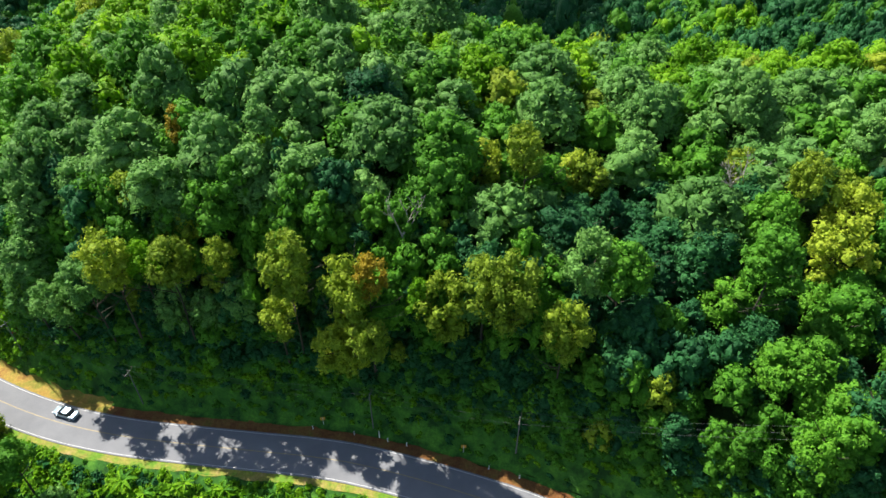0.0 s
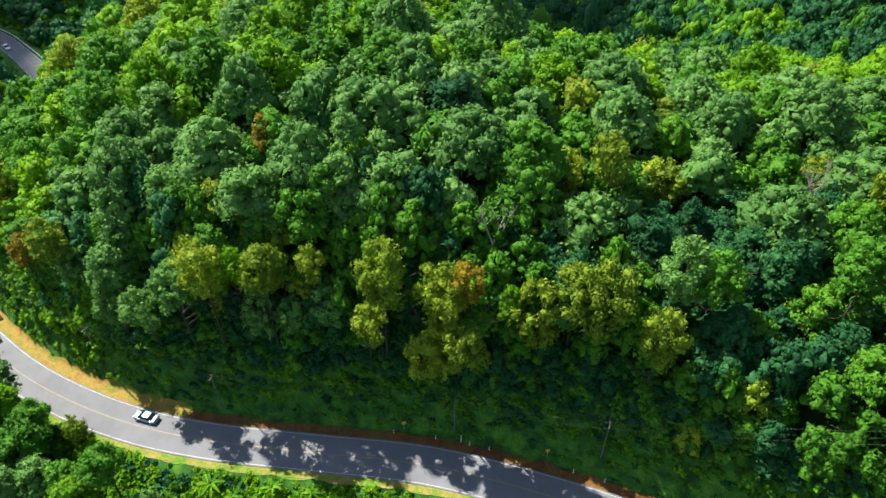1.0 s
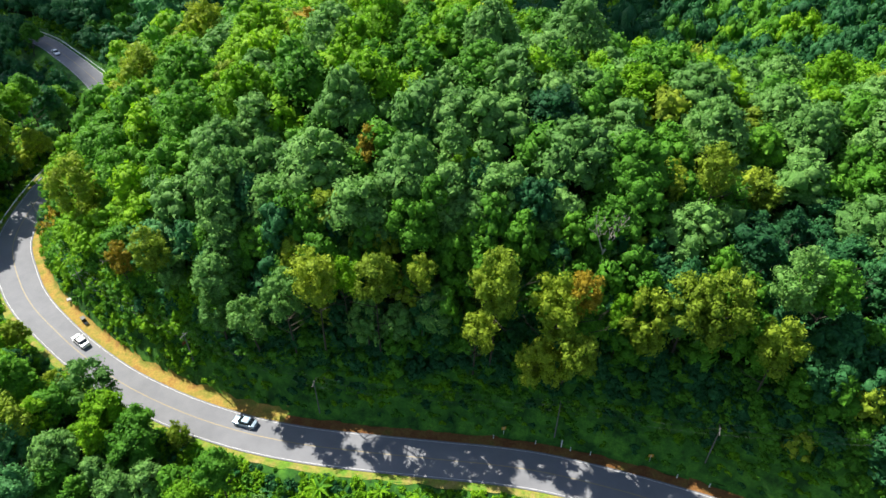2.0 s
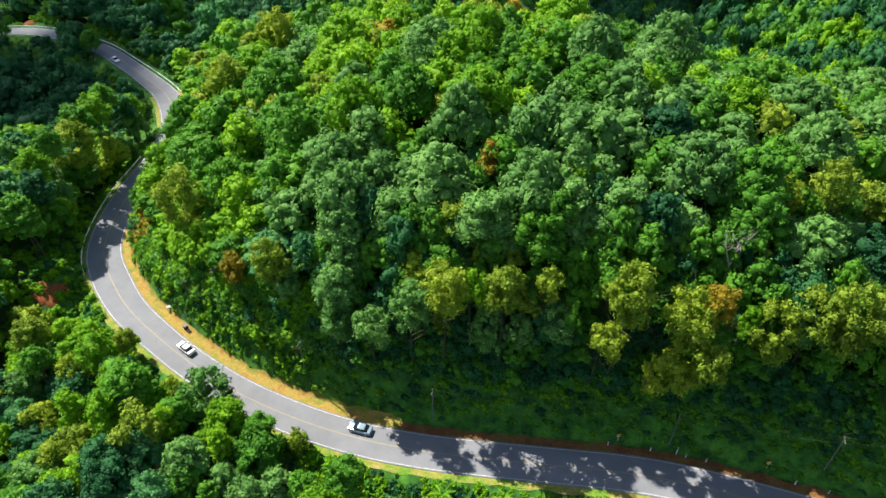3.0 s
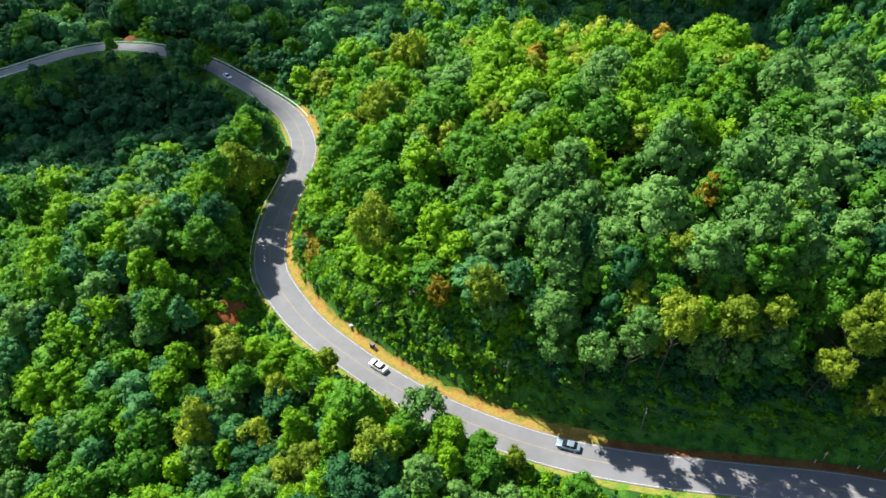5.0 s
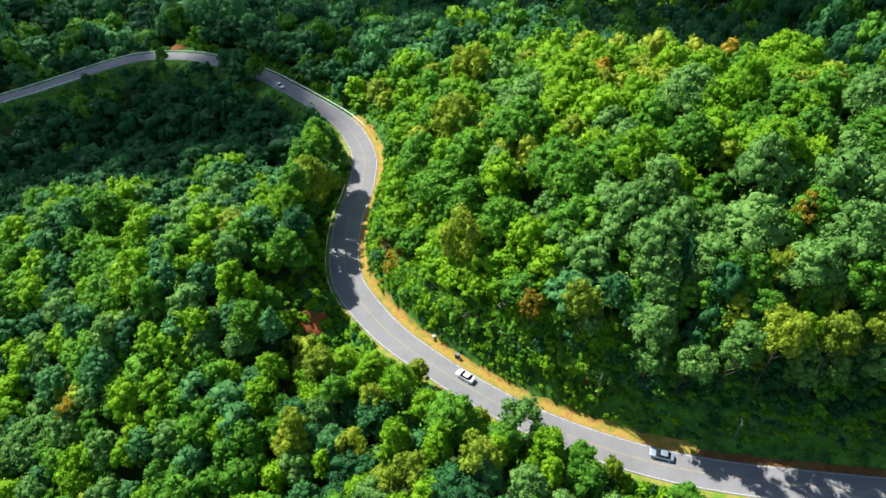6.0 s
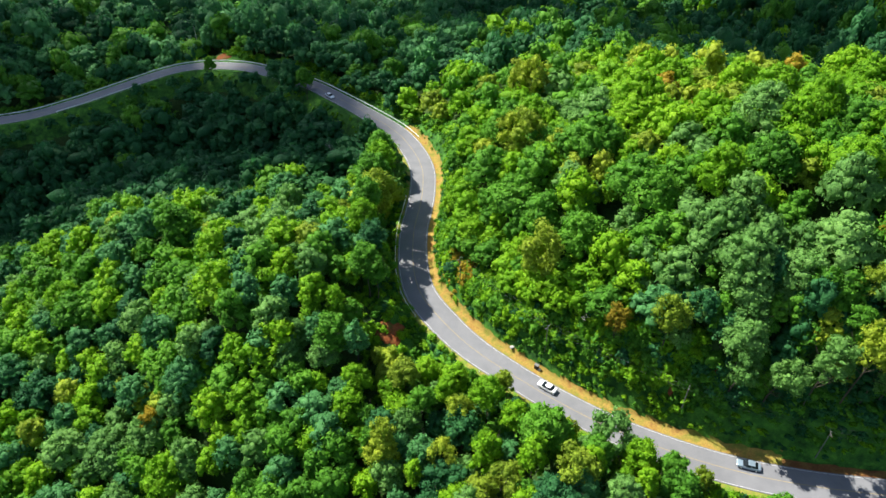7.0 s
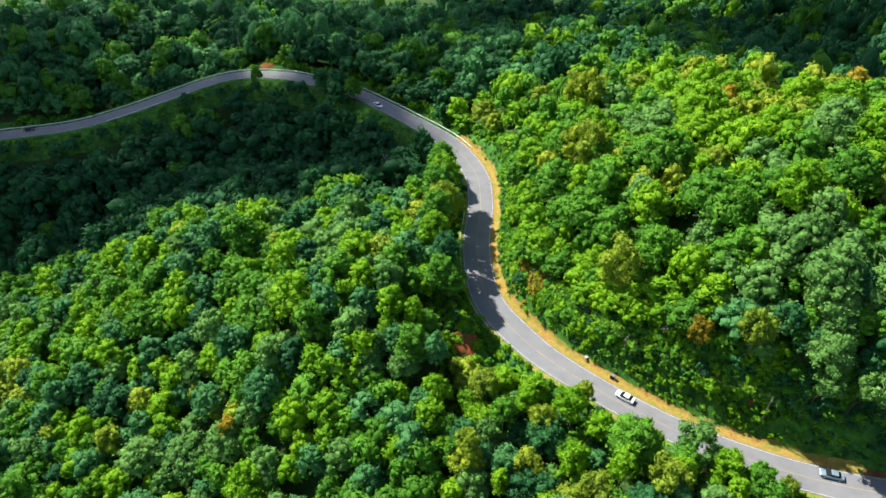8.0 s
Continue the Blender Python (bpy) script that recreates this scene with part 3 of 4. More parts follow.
def leaning_trunk(foot, top, radius, seed):
    """A trunk that bends from its foot towards its crown, and the limbs that carry the crown."""
    r = random.Random(seed)
    bm = bmesh.new()
    foot, top = Vector(foot), Vector(top)
    way = top - foot
    pts = [foot + Vector((way.x * u ** 1.5, way.y * u ** 1.5, way.z * u)) + Vector((r.uniform(-0.2, 0.2), r.uniform(-0.2, 0.2), 0)) * (u > 0) for u in (0, 0.22, 0.45, 0.7, 0.9)]
    for k in range(4):
        tube(bm, pts[k], pts[k + 1], radius * (1 - 0.18 * k), radius * (0.82 - 0.18 * k), 7)
    for k in range(9):
        at = pts[2] + (pts[4] - pts[2]) * r.uniform(0, 1)
        ang, out = k * 2.4 + r.uniform(-0.4, 0.4), r.uniform(0.2, 0.42) * way.z * 0.5
        b = at + Vector((out * math.cos(ang), out * math.sin(ang), out * r.uniform(0.4, 1.1)))
        tube(bm, at, b, radius * 0.42, radius * 0.18, 5)
        for s in (-0.6, 0.6):
            tube(bm, b, b + Vector((math.cos(ang + s), math.sin(ang + s), 0.9)) * out * 0.4, radius * 0.18, radius * 0.05, 4)
    return bm


SINGLE = FRONT_ROW + SLOPE_TREES + VALLEY_TREES + BEND_TREES + FAR_TREES
for n, (x, y, top, r, kind, form) in enumerate(SINGLE):
    fd = float(beside(x, y)[0][0])
    fx, fy = (x - 0.5, y + max(0.0, 10.5 - fd)) if 0 < fd < 10.5 else (x, y)
    if -8 < fd <= 0:
        fx, fy = x + 1.5, y - 5.0
    fz = float(height(fx, fy)[0]) - 0.3
    k = n % len(NEAR[form])
    v, f = NEAR[form][k]
    wide = r / (np.ptp(v[:, 0]) * 0.5)
    up = max(0.8, min(1.9, wide * (1.25 if form == "loose" else 1.0)))
    base = tagged(new("tree"), LABEL[kind] + (" on the bank" if n < len(FRONT_ROW) else ""), "tree", "single trees")
    base.location = (fx, fy, fz)
    crown_z = top - v[:, 2].max() * up * 0.93
    c = mesh_part("crown", crown_mesh(form, k, kind), base)
    c.matrix_basis = Matrix.Translation((x - fx, y - fy, crown_z - fz)) @ pose(0, 0, 0, 0, 0, n * 77) @ Matrix.Diagonal((wide, wide, up, 1))
    part("trunk", leaning_trunk((0, 0, -0.8), (x - fx, y - fy, max(2.0, crown_z - fz + 0.45 * v[:, 2].max() * up)), 0.13 + 0.02 * r, n), BARK, base)
SX, SY, SR = (np.array([q[i] for q in SINGLE]) for i in (0, 1, 3))


# forest, in plan: near trees are things of their own, far woods one body a kind of leaf
wood = {}


def add_wood(store, kind, v, f, x, y, z, scale, tall, turn, tint):
    c, s = math.cos(turn) * scale, math.sin(turn) * scale
    w = np.stack([v[:, 0] * c - v[:, 1] * s + x, v[:, 0] * s + v[:, 1] * c + y, v[:, 2] * tall + z], 1).astype(np.float32)
    lists = store.setdefault(kind, [[], [], [], 0])
    lists[0].append(w)
    lists[1].append(f + lists[3])
    lists[2].append(np.full(len(v), tint))
    lists[3] += len(v)


TONE = {"deep": "dark green", "teal": "blue-green", "pale": "grey-green", "mid": "mid-green", "lime": "yellow-green", "olive": "olive", "rust": "rust-brown"}


def put_wood(store, name, words, category):
    for kind, (v, f, t, n) in store.items():
        ob = new(name, mesh_of(name, np.vstack(v), np.vstack(f), LEAF[kind], np.concatenate(t), True))
        tagged(ob, words % TONE[kind], category, kind="stuff")


fill_x, fill_y = scatter(-128, 56, 40, 132, 4.9)
fill_d = beside(fill_x, fill_y)[0]
fill_ok = (fill_d > np.where(fill_x > 12, 7.8, np.where(fill_x < -72, 14, 9.4))) & (fill_d < np.where(fill_x < -82, 24, 26)) & ~np.array([on_soil(x, y, 2.5, 1.0) for x, y in zip(fill_x, fill_y)])
fill_x, fill_y, fill_d = fill_x[fill_ok], fill_y[fill_ok], fill_d[fill_ok]
for x, y, d, g in zip(fill_x, fill_y, fill_d, height(fill_x, fill_y)):
    dc = rng.uniform(0, 1, 5)
    v, f = MID[int(dc[0] * 99) % len(MID)]
    size = (0.50 + 0.32 * dc[1]) * (0.62 if d < 11.5 else 0.8 if d < 13 else 1.0)
    add_wood(wood, ("lime" if dc[2] > 0.5 else "mid") if x < -82 else "deep" if dc[2] > 0.6 else "mid" if dc[2] > 0.12 else "olive", v, f, x, y, g + (0.2 + 4.5 * dc[4] * (0.2 if x < -72 else 1.0)) * min(1, (d - 9) / 6), size, size * 1.35, dc[3] * 6.28, dc[1])
# understory crowns added behind the front row to shade road and bank, leaves darkened
ux, uy = scatter(-64, 34, 56, 96, 4.2)
ud = beside(ux, uy)[0]
for x, y, d, g in zip(ux, uy, ud, height(ux, uy)):
    dc = rng.uniform(0, 1, 5)
    if 12.5 < d < 22 and not on_soil(x, y, 2.5, 1.0):
        v, f = MID[int(dc[0] * 99) % len(MID)]
        size = 0.62 + 0.3 * dc[1]
        add_wood(wood, "deep" if dc[2] > 0.5 else "mid", v, f, x, y, g + 0.5 + (d - 10) * 0.55 * dc[4], size, size * 1.5, dc[3] * 6.28, dc[1])
PLACED = []
domes = []
for x, y in zip(*scatter(-330, 118, 74, 171, 13.0)):
    dd, dc = float(beside(x, y)[0][0]), rng.uniform(0, 1, 6)
    if dc[0] < (0.62 if dd > 0 else 0.35) and (dd > 21 or dd < -26) and abs(x + 72) < 114 + 0.52 * y and not on_soil(x, y, 12.0, 7.0):
        r = 5.6 + 2.6 * dc[1]
        domes.append((x, y, r))
        PLACED.append((x, y, r * 0.9))
        kind = leaf_kind(x, y, dd, dc[2])
        v, f = DOME[int(dc[4] * 99) % len(DOME)]
        add_wood(wood, ("lime" if y > 120 else "pale") if kind in ("deep", "olive", "rust") else kind, v, f, x, y, float(height(x, y)[0]) + 4.2 + 3.2 * dc[3], r / 6.5, 1.0 + 0.3 * dc[3], dc[5] * 6.28, dc[1])
DX, DY, DR = (np.array([q[i] for q in domes]) for i in (0, 1, 2))
near_tally = {"hillside trees": 0, "valley trees": 0}
for band, (px, py) in enumerate((scatter(-380, 140, 38, 171, 5.7), scatter(-430, 300, 171, 284, 7.9), scatter(-520, 400, 284, 462, 11.2))):
    pd, pz, ps = beside(px, py)
    ph = height(px, py)
    half = 42 + 0.52 * (py + 5)
    low_side = np.where(px < -215, 74, np.where(px < -150, 62, 50))
    keep = (px < half) & (px > -174 - half) & ((py > low_side) | (pd > 0)) & ~((px > 70) & (py < 104)) & ~((pd > -6.8) & (pd < 7.4))
    clear = np.min(np.hypot(px[:, None] - SX[None], py[:, None] - SY[None]) - 0.5 * SR[None], axis=1) > 0
    keep &= clear | (py > 106)
    keep &= np.min(np.hypot(px[:, None] - DX[None], py[:, None] - DY[None]) - 0.72 * DR[None], axis=1) > 0
    dice_all = rng.uniform(0, 1, (len(px), 6))
    for x, y, d, g, dc in zip(px[keep], py[keep], pd[keep], ph[keep], dice_all[keep]):
        if (0 < d < 11 and x > -78 and y < 121) or (0 < d < (12.5 if x < -70 and y < 125 else 9.5) and y < 200) or (-11 < d < 0 and x > -71) or (-9 < d < 0 and y > 172) or (0 < d < 14 and x < -215) or (0 < d < 16 and -228 < x < -213) or on_soil(x, y, 8.0, 3.0):
            continue
        if d > 0 and x > -60 and 140 < y < 215 and dc[0] < 0.45:
            continue
        if 0 < d < 21 and 10 <= x < 46 and dc[0] < 0.35:
            continue
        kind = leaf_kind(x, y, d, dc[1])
        scale = (0.85 + 0.42 * dc[2]) * (1.0, 1.42, 1.9)[band]
        tall = scale * (0.9 + 0.3 * dc[3])
        if band and d > 0:
            scale, tall = scale * (0.68 if x > 40 else 0.78), tall * ((0.85 if x > 40 else 0.62) + 0.4 * dc[3])
        if -17 < d < 0 and not 112 < y < 162:
            scale, tall = scale * (0.76 if y < 112 and d < -8 else 0.56), tall * (0.68 if y < 112 else 0.75)
        if -22 < d < 0 and x < -190 and y > 200:
            scale, tall = scale * 0.75, tall * 0.55
        if 10 < d < 22 and -67 < x < 16:
            tall *= 0.95
        # low trees here take dark leaves, shade put into their colour
        if 0 < d < 21 and 10 <= x < 40:
            scale, tall, kind = scale * 0.8, tall * 0.55, "deep" if dc[1] < 0.6 else "mid"
        if 0 < d < 13:
            scale, tall = scale * 0.7, tall * (0.62 if x < -78 else 1.0)
        elif 0 < d < 20 and x < -70 and y < 125:
            tall *= 0.68
        PLACED.append((x, y, 4.0 * scale))
        group = "hillside trees" if d > 0 else "valley trees"
        close = (d > 0 and y < 87 and x > -86) or (-34 < d < 0 and y < 104)
        if close and near_tally[group] < (150, 100)[d < 0]:
            near_tally[group] += 1
            form = "loose" if kind in ("olive", "rust") else "tall" if dc[3] > 0.86 else "round"
            tree(x, y, g - 0.3, form, int(dc[4] * 99) % len(NEAR[form]), kind, scale, tall, dc[5] * 360, group)
            continue
        shapes = NEAR["round"] if close else (MID, FAR, AFAR)[band]
        v, f = shapes[int(dc[4] * 99) % len(shapes)]
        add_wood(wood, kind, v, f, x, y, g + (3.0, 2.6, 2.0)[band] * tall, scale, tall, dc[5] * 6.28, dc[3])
PLACED += [(q[0], q[1], q[3]) for q in SINGLE]
PX, PY, PR = (np.array([q[i] for q in PLACED]) for i in (0, 1, 2))
hx, hy = scatter(-330, 110, 44, 171, 3.2)
hd, hh = beside(hx, hy)[0], height(hx, hy)
for x, y, d, g in zip(hx, hy, hd, hh):
    dc = rng.uniform(0, 1, 5)
    if not ((d > 11 and (d > 25 or x < -60)) or d < (-11 if y < 104 else -16)) or abs(x + 72) > 118 + 0.52 * y or (d < 0 and y < (74 if x < -215 else 62 if x < -150 else 50)) or (x > 70 and y < 104) or on_soil(x, y, 4.0, 1.5):
        continue
    if np.min(np.hypot(PX - x, PY - y) - PR) > -0.2:
        v, f = MID[int(dc[0] * 99) % len(MID)]
        size = 0.5 + 0.35 * dc[1]
        add_wood(wood, leaf_kind(x, y, d, dc[2]), v, f, x, y, g + 0.2 + 3.2 * dc[3], size, size * 1.2, dc[4] * 6.28, dc[1])
        PX, PY, PR = np.append(PX, x), np.append(PY, y), np.append(PR, 2.6)
put_wood(wood, "woods", "dense closed forest of %s broadleaf crowns", "woods")

# shrubs and creepers on the banks
brush = {}
qx, qy = scatter(-320, 56, 40, 275, 2.1)
tx, ty = scatter(-140, 54, 40, 172, 1.45)
td = beside(tx, ty)[0]
dense = (td > np.where(tx > -50, 4.9, np.where(tx > -70, 5.4, 6.0))) & (td < np.where(tx < -70, 15.5, 14))
wx, wy = scatter(-100, 8, 40, 82, 1.15)
wd = beside(wx, wy)[0]
lush = (wd < -4.75) & (wd > np.where(wx > -72, -10.5, -8))
qx, qy = np.concatenate([qx, tx[dense], wx[lush]]), np.concatenate([qy, ty[dense], wy[lush]])
qd, qz, qs = beside(qx, qy)
soil_rim = (np.hypot(qx + 137, qy - 101.7) < 15) & (qd < -5.5)
ok = soil_rim | ((qd > 6.1) & (qd < 15.5) & (qy < 200)) | ((qd < -5.0) & (qd > np.where(qx < -71, -12.5, -14)) & (qy < 171)) | ((np.abs(qd) > 5.8) & (np.abs(qd) < np.where(qd > 0, np.where(qx < -215, 14, 12.5), 9)) & (qy >= 171))
qx, qy, qd = qx[ok], qy[ok], qd[ok]
qh = height(qx, qy)
dice_all = rng.uniform(0, 1, (len(qx), 5))
for x, y, d, g, dc in zip(qx, qy, qd, qh, dice_all):
    shady = d > 0 and x > -71
    big = (0.55 + 0.6 * dc[0]) if not shady else (0.52 + 0.4 * dc[0])
    if d > 9 and not shady:
        big *= 1.5
    if shady and d > 10.2:
        big *= 1.9
    if d < 0 and x > -67:
        big *= 0.8
    if dc[1] < (0.12 if y < 171 else 0.2 if d > 0 else 0.45) or (on_soil(x, y, 2.0, -0.1) and dc[2] < 0.66):
        continue
    if y > 171 and d > 0:
        dc[2] = max(dc[2], 0.5)
    if y > 171 and abs(d) < 9:
        big *= 0.7
    if 0 < d < 7.5 or (-6.5 < d < 0 and x > -60):
        big *= 0.6
    # deep shrubs below the trees hold that dark zone's shade in their colour
    kind = ("deep" if d > 10.2 and dc[2] > 0.62 else "lime" if dc[2] > 0.72 else "deep" if dc[2] < 0.22 else "mid") if shady else ("lime" if dc[2] > (0.55 if d > 0 else 0.35) else "mid" if dc[2] > 0.12 else "deep")
    if d > 6 and math.hypot(x + 119, y - 120) < 6 and dc[4] > 0.55:
        kind = "rust"
    v, f = WEED[int(dc[3] * 99) % 4] if d < 0 and x > -72 else SHRUB[int(dc[3] * 99) % 5]
    add_wood(brush, kind, v, f, x, y, g - 0.25, big, big * (0.8 if shady else 1.1), dc[4] * 6.28, dc[1])
put_wood(brush, "undergrowth", "low %s shrubs and creepers covering the road banks", "undergrowth")

# ---------------------------------------------------------------- unseen cloud, added to shade the valley and far slopes
M_CLOUD = plain("cloud_white", (0.85, 0.85, 0.86), 1.0, vary=0.03, scale=0.01)
CLOUD_HIGH = 1300.0
PUFFS = [(-222, 222, 36), (-306, 224, 60), (-371, 258, 75), (-258, 232, 30), (-262, 203, 20), (-238, 201, 20), (-212, 197, 20), (-192, 196, 20),
         (-178, 198, 14), (-175, 214, 14), (-290, 206, 24), (-186, 208, 22), (-205, 206, 24), (-235, 216, 24), (-330, 210, 34), (-183, 228, 14), (-425, 270, 80)]
# puffs added to darken the gully behind the hill
PUFFS += [(-50, 330, 40), (0, 322, 48), (40, 330, 36), (-20, 372, 52), (35, 375, 45), (-75, 375, 45), (-35, 266, 18), (-10, 264, 22), (14, 258, 20), (-20, 290, 28),
          (15, 285, 28), (38, 276, 20), (-60, 302, 18), (-64, 376, 50), (30, 420, 55), (-40, 420, 55), (-129, 395, 45), (-110, 430, 60), (90, 420, 50)]
r_cloud = random.Random(5)
# thinner, broken puffs, added to dim the far slopes
PUFFS += [(x + r_cloud.uniform(-8, 8), y + r_cloud.uniform(-8, 8), r_cloud.uniform(7, 11)) for x in range(-430, -160, 16) for y in range(276, 485, 16)]
PUFFS += [(x + r_cloud.uniform(-8, 8), y + r_cloud.uniform(-8, 8), r_cloud.uniform(8, 12)) for x in range(-200, -104, 17) for y in range(246, 345, 18)]
PUFFS += [(x + r_cloud.uniform(-7, 7), y + r_cloud.uniform(-7, 7), r_cloud.uniform(6, 9)) for x in range(-300, -186, 15) for y in range(250, 278, 14)]
PUFFS += [(-62, 270, 13), (-48, 285, 18), (-85, 335, 26), (-55, 345, 26)]
cv, cf = [], []
for cx, cy, cr in PUFFS:
    for k in range(5 if cr > 12 else 3):
        at = np.array((cx + r_cloud.uniform(-0.5, 0.5) * cr, cy + r_cloud.uniform(-0.5, 0.5) * cr, r_cloud.uniform(-8, 22)))
        size = cr * r_cloud.uniform(0.45, 0.75)
        cf.append(FINE_BALL[1] + len(FINE_BALL[0]) * len(cv))
        cv.append(FINE_BALL[0] * np.array((size, size, size * 0.35)) + at)
cv = np.vstack(cv)
cv = cv + 12 * np.array([noise.noise_vector(Vector(p) * 0.03) for p in cv])
me = mesh_of("cloud", cv, np.vstack(cf), M_CLOUD, smooth=True)
cloud = tagged(new("cloud", me), "white cloud added high out of view to shade the valley and far slopes", "cloud", kind="structure")
cloud.location = sun_vec * (CLOUD_HIGH / sun_vec.z)


# ---------------------------------------------------------------- things along the road
def spot(s, d):
    """The place at a way along the road and a distance from its middle, on the land, and the road's heading there in degrees."""
    i = int(np.argmin(np.abs(RUN - s)))
    x, y = LINE[i, :2] + RIGHT[i] * d
    z = LINE[i, 2] + 0.02 if abs(d) < 3.4 else float(height(x, y)[0])
    return x, y, z, math.degrees(math.atan2(TANGENT[i, 1], TANGENT[i, 0]))


def way_at(x, y):
    return float(beside(x, y)[2][0])


M_STEEL = plain("galvanised_steel", (0.74, 0.75, 0.76), 0.5, 0.15, 0.1)
M_CONCRETE = plain("concrete", (0.36, 0.35, 0.33), 0.85, vary=0.2, scale=4)
M_POLE = plain("weathered_pole_concrete", (0.13, 0.13, 0.12), 0.9, vary=0.2, scale=4)
M_POSTWHITE = plain("white_post_paint", (0.72, 0.71, 0.66), 0.6, vary=0.15)
M_POSTBLACK = plain("black_band_paint", (0.03, 0.03, 0.03), 0.6)
M_SIGN = plain("yellow_sign_paint", (0.62, 0.34, 0.05), 0.5)
M_WIRE = plain("aluminium_wire", (0.17, 0.17, 0.18), 0.5, 0.3)
M_ARM = plain("weathered_steel", (0.16, 0.16, 0.15), 0.8, vary=0.2)
M_INSUL = plain("brown_porcelain", (0.12, 0.07, 0.05), 0.3)
M_TYRE = plain("tyre_rubber", (0.025, 0.025, 0.025), 0.85)
M_GLASS = plain("dark_car_glass", (0.015, 0.02, 0.025), 0.08, vary=0.05)
M_LAMP = plain("headlamp_glass", (0.75, 0.76, 0.78), 0.15)
M_REAR = plain("rear_lamp_red", (0.40, 0.02, 0.02), 0.25)


def guard_rail(s0, s1, d):
    """A steel beam barrier on posts."""
    x, y, z, _ = spot(s0, d)
    rail = tagged(new("guard_rail"), "galvanised steel crash barrier on short posts beside the road", "guard rail", "guard rails")
    rail.location = (x, y, z)
    pick = np.where((RUN >= s0) & (RUN <= s1))[0]
    side = 1 if d > 0 else -1
    prof = [(0.0, 0.42), (-0.06, 0.47), (-0.06, 0.53), (0.0, 0.58), (-0.06, 0.63), (-0.06, 0.70), (0.0, 0.75), (0.03, 0.75), (0.03, 0.42)]
    v, f, n = [], [], len(prof)
    for k, i in enumerate(pick):
        for o, h in prof:
            p = LINE[i, :2] + RIGHT[i] * (d * WIDE[i] + side * o)
            v.append((p[0] - x, p[1] - y, LINE[i, 2] + h - z))
        if k:
            f += [((k - 1) * n + a, (k - 1) * n + (a + 1) % n, k * n + (a + 1) % n, k * n + a) for a in range(n)]
    mesh_part("beam", mesh_of("beam", v, f, M_STEEL), rail)
    bm = bmesh.new()
    box(bm, -0.06, -0.08, -0.9, 0.06, 0.08, 0.74)
    me = bpy.data.meshes.new("post")
    bm.to_mesh(me)
    bm.free()
    me.materials.append(M_STEEL)
    for s in np.arange(s0 + 0.5, s1, 4.0):
        i = int(np.argmin(np.abs(RUN - s)))
        q = LINE[i, :2] + RIGHT[i] * (d * WIDE[i] + side * 0.1)
        o = mesh_part("post", me, rail)
        o.matrix_basis = pose(q[0] - x, q[1] - y, LINE[i, 2] - z, 0, 0, math.degrees(math.atan2(TANGENT[i, 1], TANGENT[i, 0])))


guard_rail(way_at(-126.5, 108.9), way_at(-131.6, 158.5), -4.05)
guard_rail(way_at(-136.8, 190.9), way_at(-323.1, 223.3), 4.05)
guard_rail(way_at(-254.2, 249.4), way_at(-282.2, 233.2), -4.05)


def delineator(s, d, high=0.9):
    x, y, z, turn = spot(s, d)
    base = tagged(new("marker_post"), "short white concrete guide post with a black band", "guide post", "guide posts")
    base.matrix_basis = pose(x, y, z, 0, 0, turn)
    bm = bmesh.new()
    box(bm, -0.075, -0.075, -0.3, 0.075, 0.075, high)
    bmesh.ops.bevel(bm, geom=bm.edges[:], offset=0.015, segments=1, affect="EDGES")
    part("shaft", bm, M_POSTWHITE, base)
    bm = bmesh.new()
    box(bm, -0.08, -0.08, high - 0.3, 0.08, 0.08, high - 0.14)
    part("band", bm, M_POSTBLACK, base, "black painted band")


for px_, py_ in [(-21.5, 60.0), (-13.7, 58.3), (-9.5, 57.1), (-5.6, 56.1), (5.9, 51.7), (9.3, 49.6)]:
    delineator(way_at(px_, py_), 4.9)
delineator(way_at(-11.3, 56.6), 5.2, 1.8)
for s in np.arange(way_at(-112.0, 93.6), way_at(-124.9, 111.6), 8):
    delineator(s, -4.3, 0.7)


def warning_sign(s, d):
    x, y, z, turn = spot(s, d)
    base = tagged(new("road_sign"), "small yellow warning sign on a thin steel post", "road sign", "road signs")
    base.matrix_basis = pose(x, y, z, 0, 0, turn + 20)
    bm = bmesh.new()
    tube(bm, (0, 0, -0.4), (0, 0, 1.9), 0.035, 0.035, 8)
    part("post", bm, M_STEEL, base)
    bm = bmesh.new()
    box(bm, -0.38, -0.03, 1.15, 0.38, -0.04 - 0.015, 1.95)
    bmesh.ops.bevel(bm, geom=bm.edges[:], offset=0.01, segments=1, affect="EDGES")
    plate = part("plate", bm, M_SIGN, base, "yellow painted plate")
    bm = bmesh.new()
    for side in (-1, 1):
        vs = [bm.verts.new(p) for p in ((-0.2, -0.06, 1.55 + 0.28 * side), (0.05, -0.06, 1.55 + 0.28 * side), (0.25, -0.06, 1.55), (0.0, -0.06, 1.55))]
        bm.faces.new(vs)
    part("chevron", bm, M_POSTBLACK, plate, "black chevron")


warning_sign(way_at(-19.5, 59.2), 5.7)
warning_sign(way_at(1.8, 54.1), 5.9)

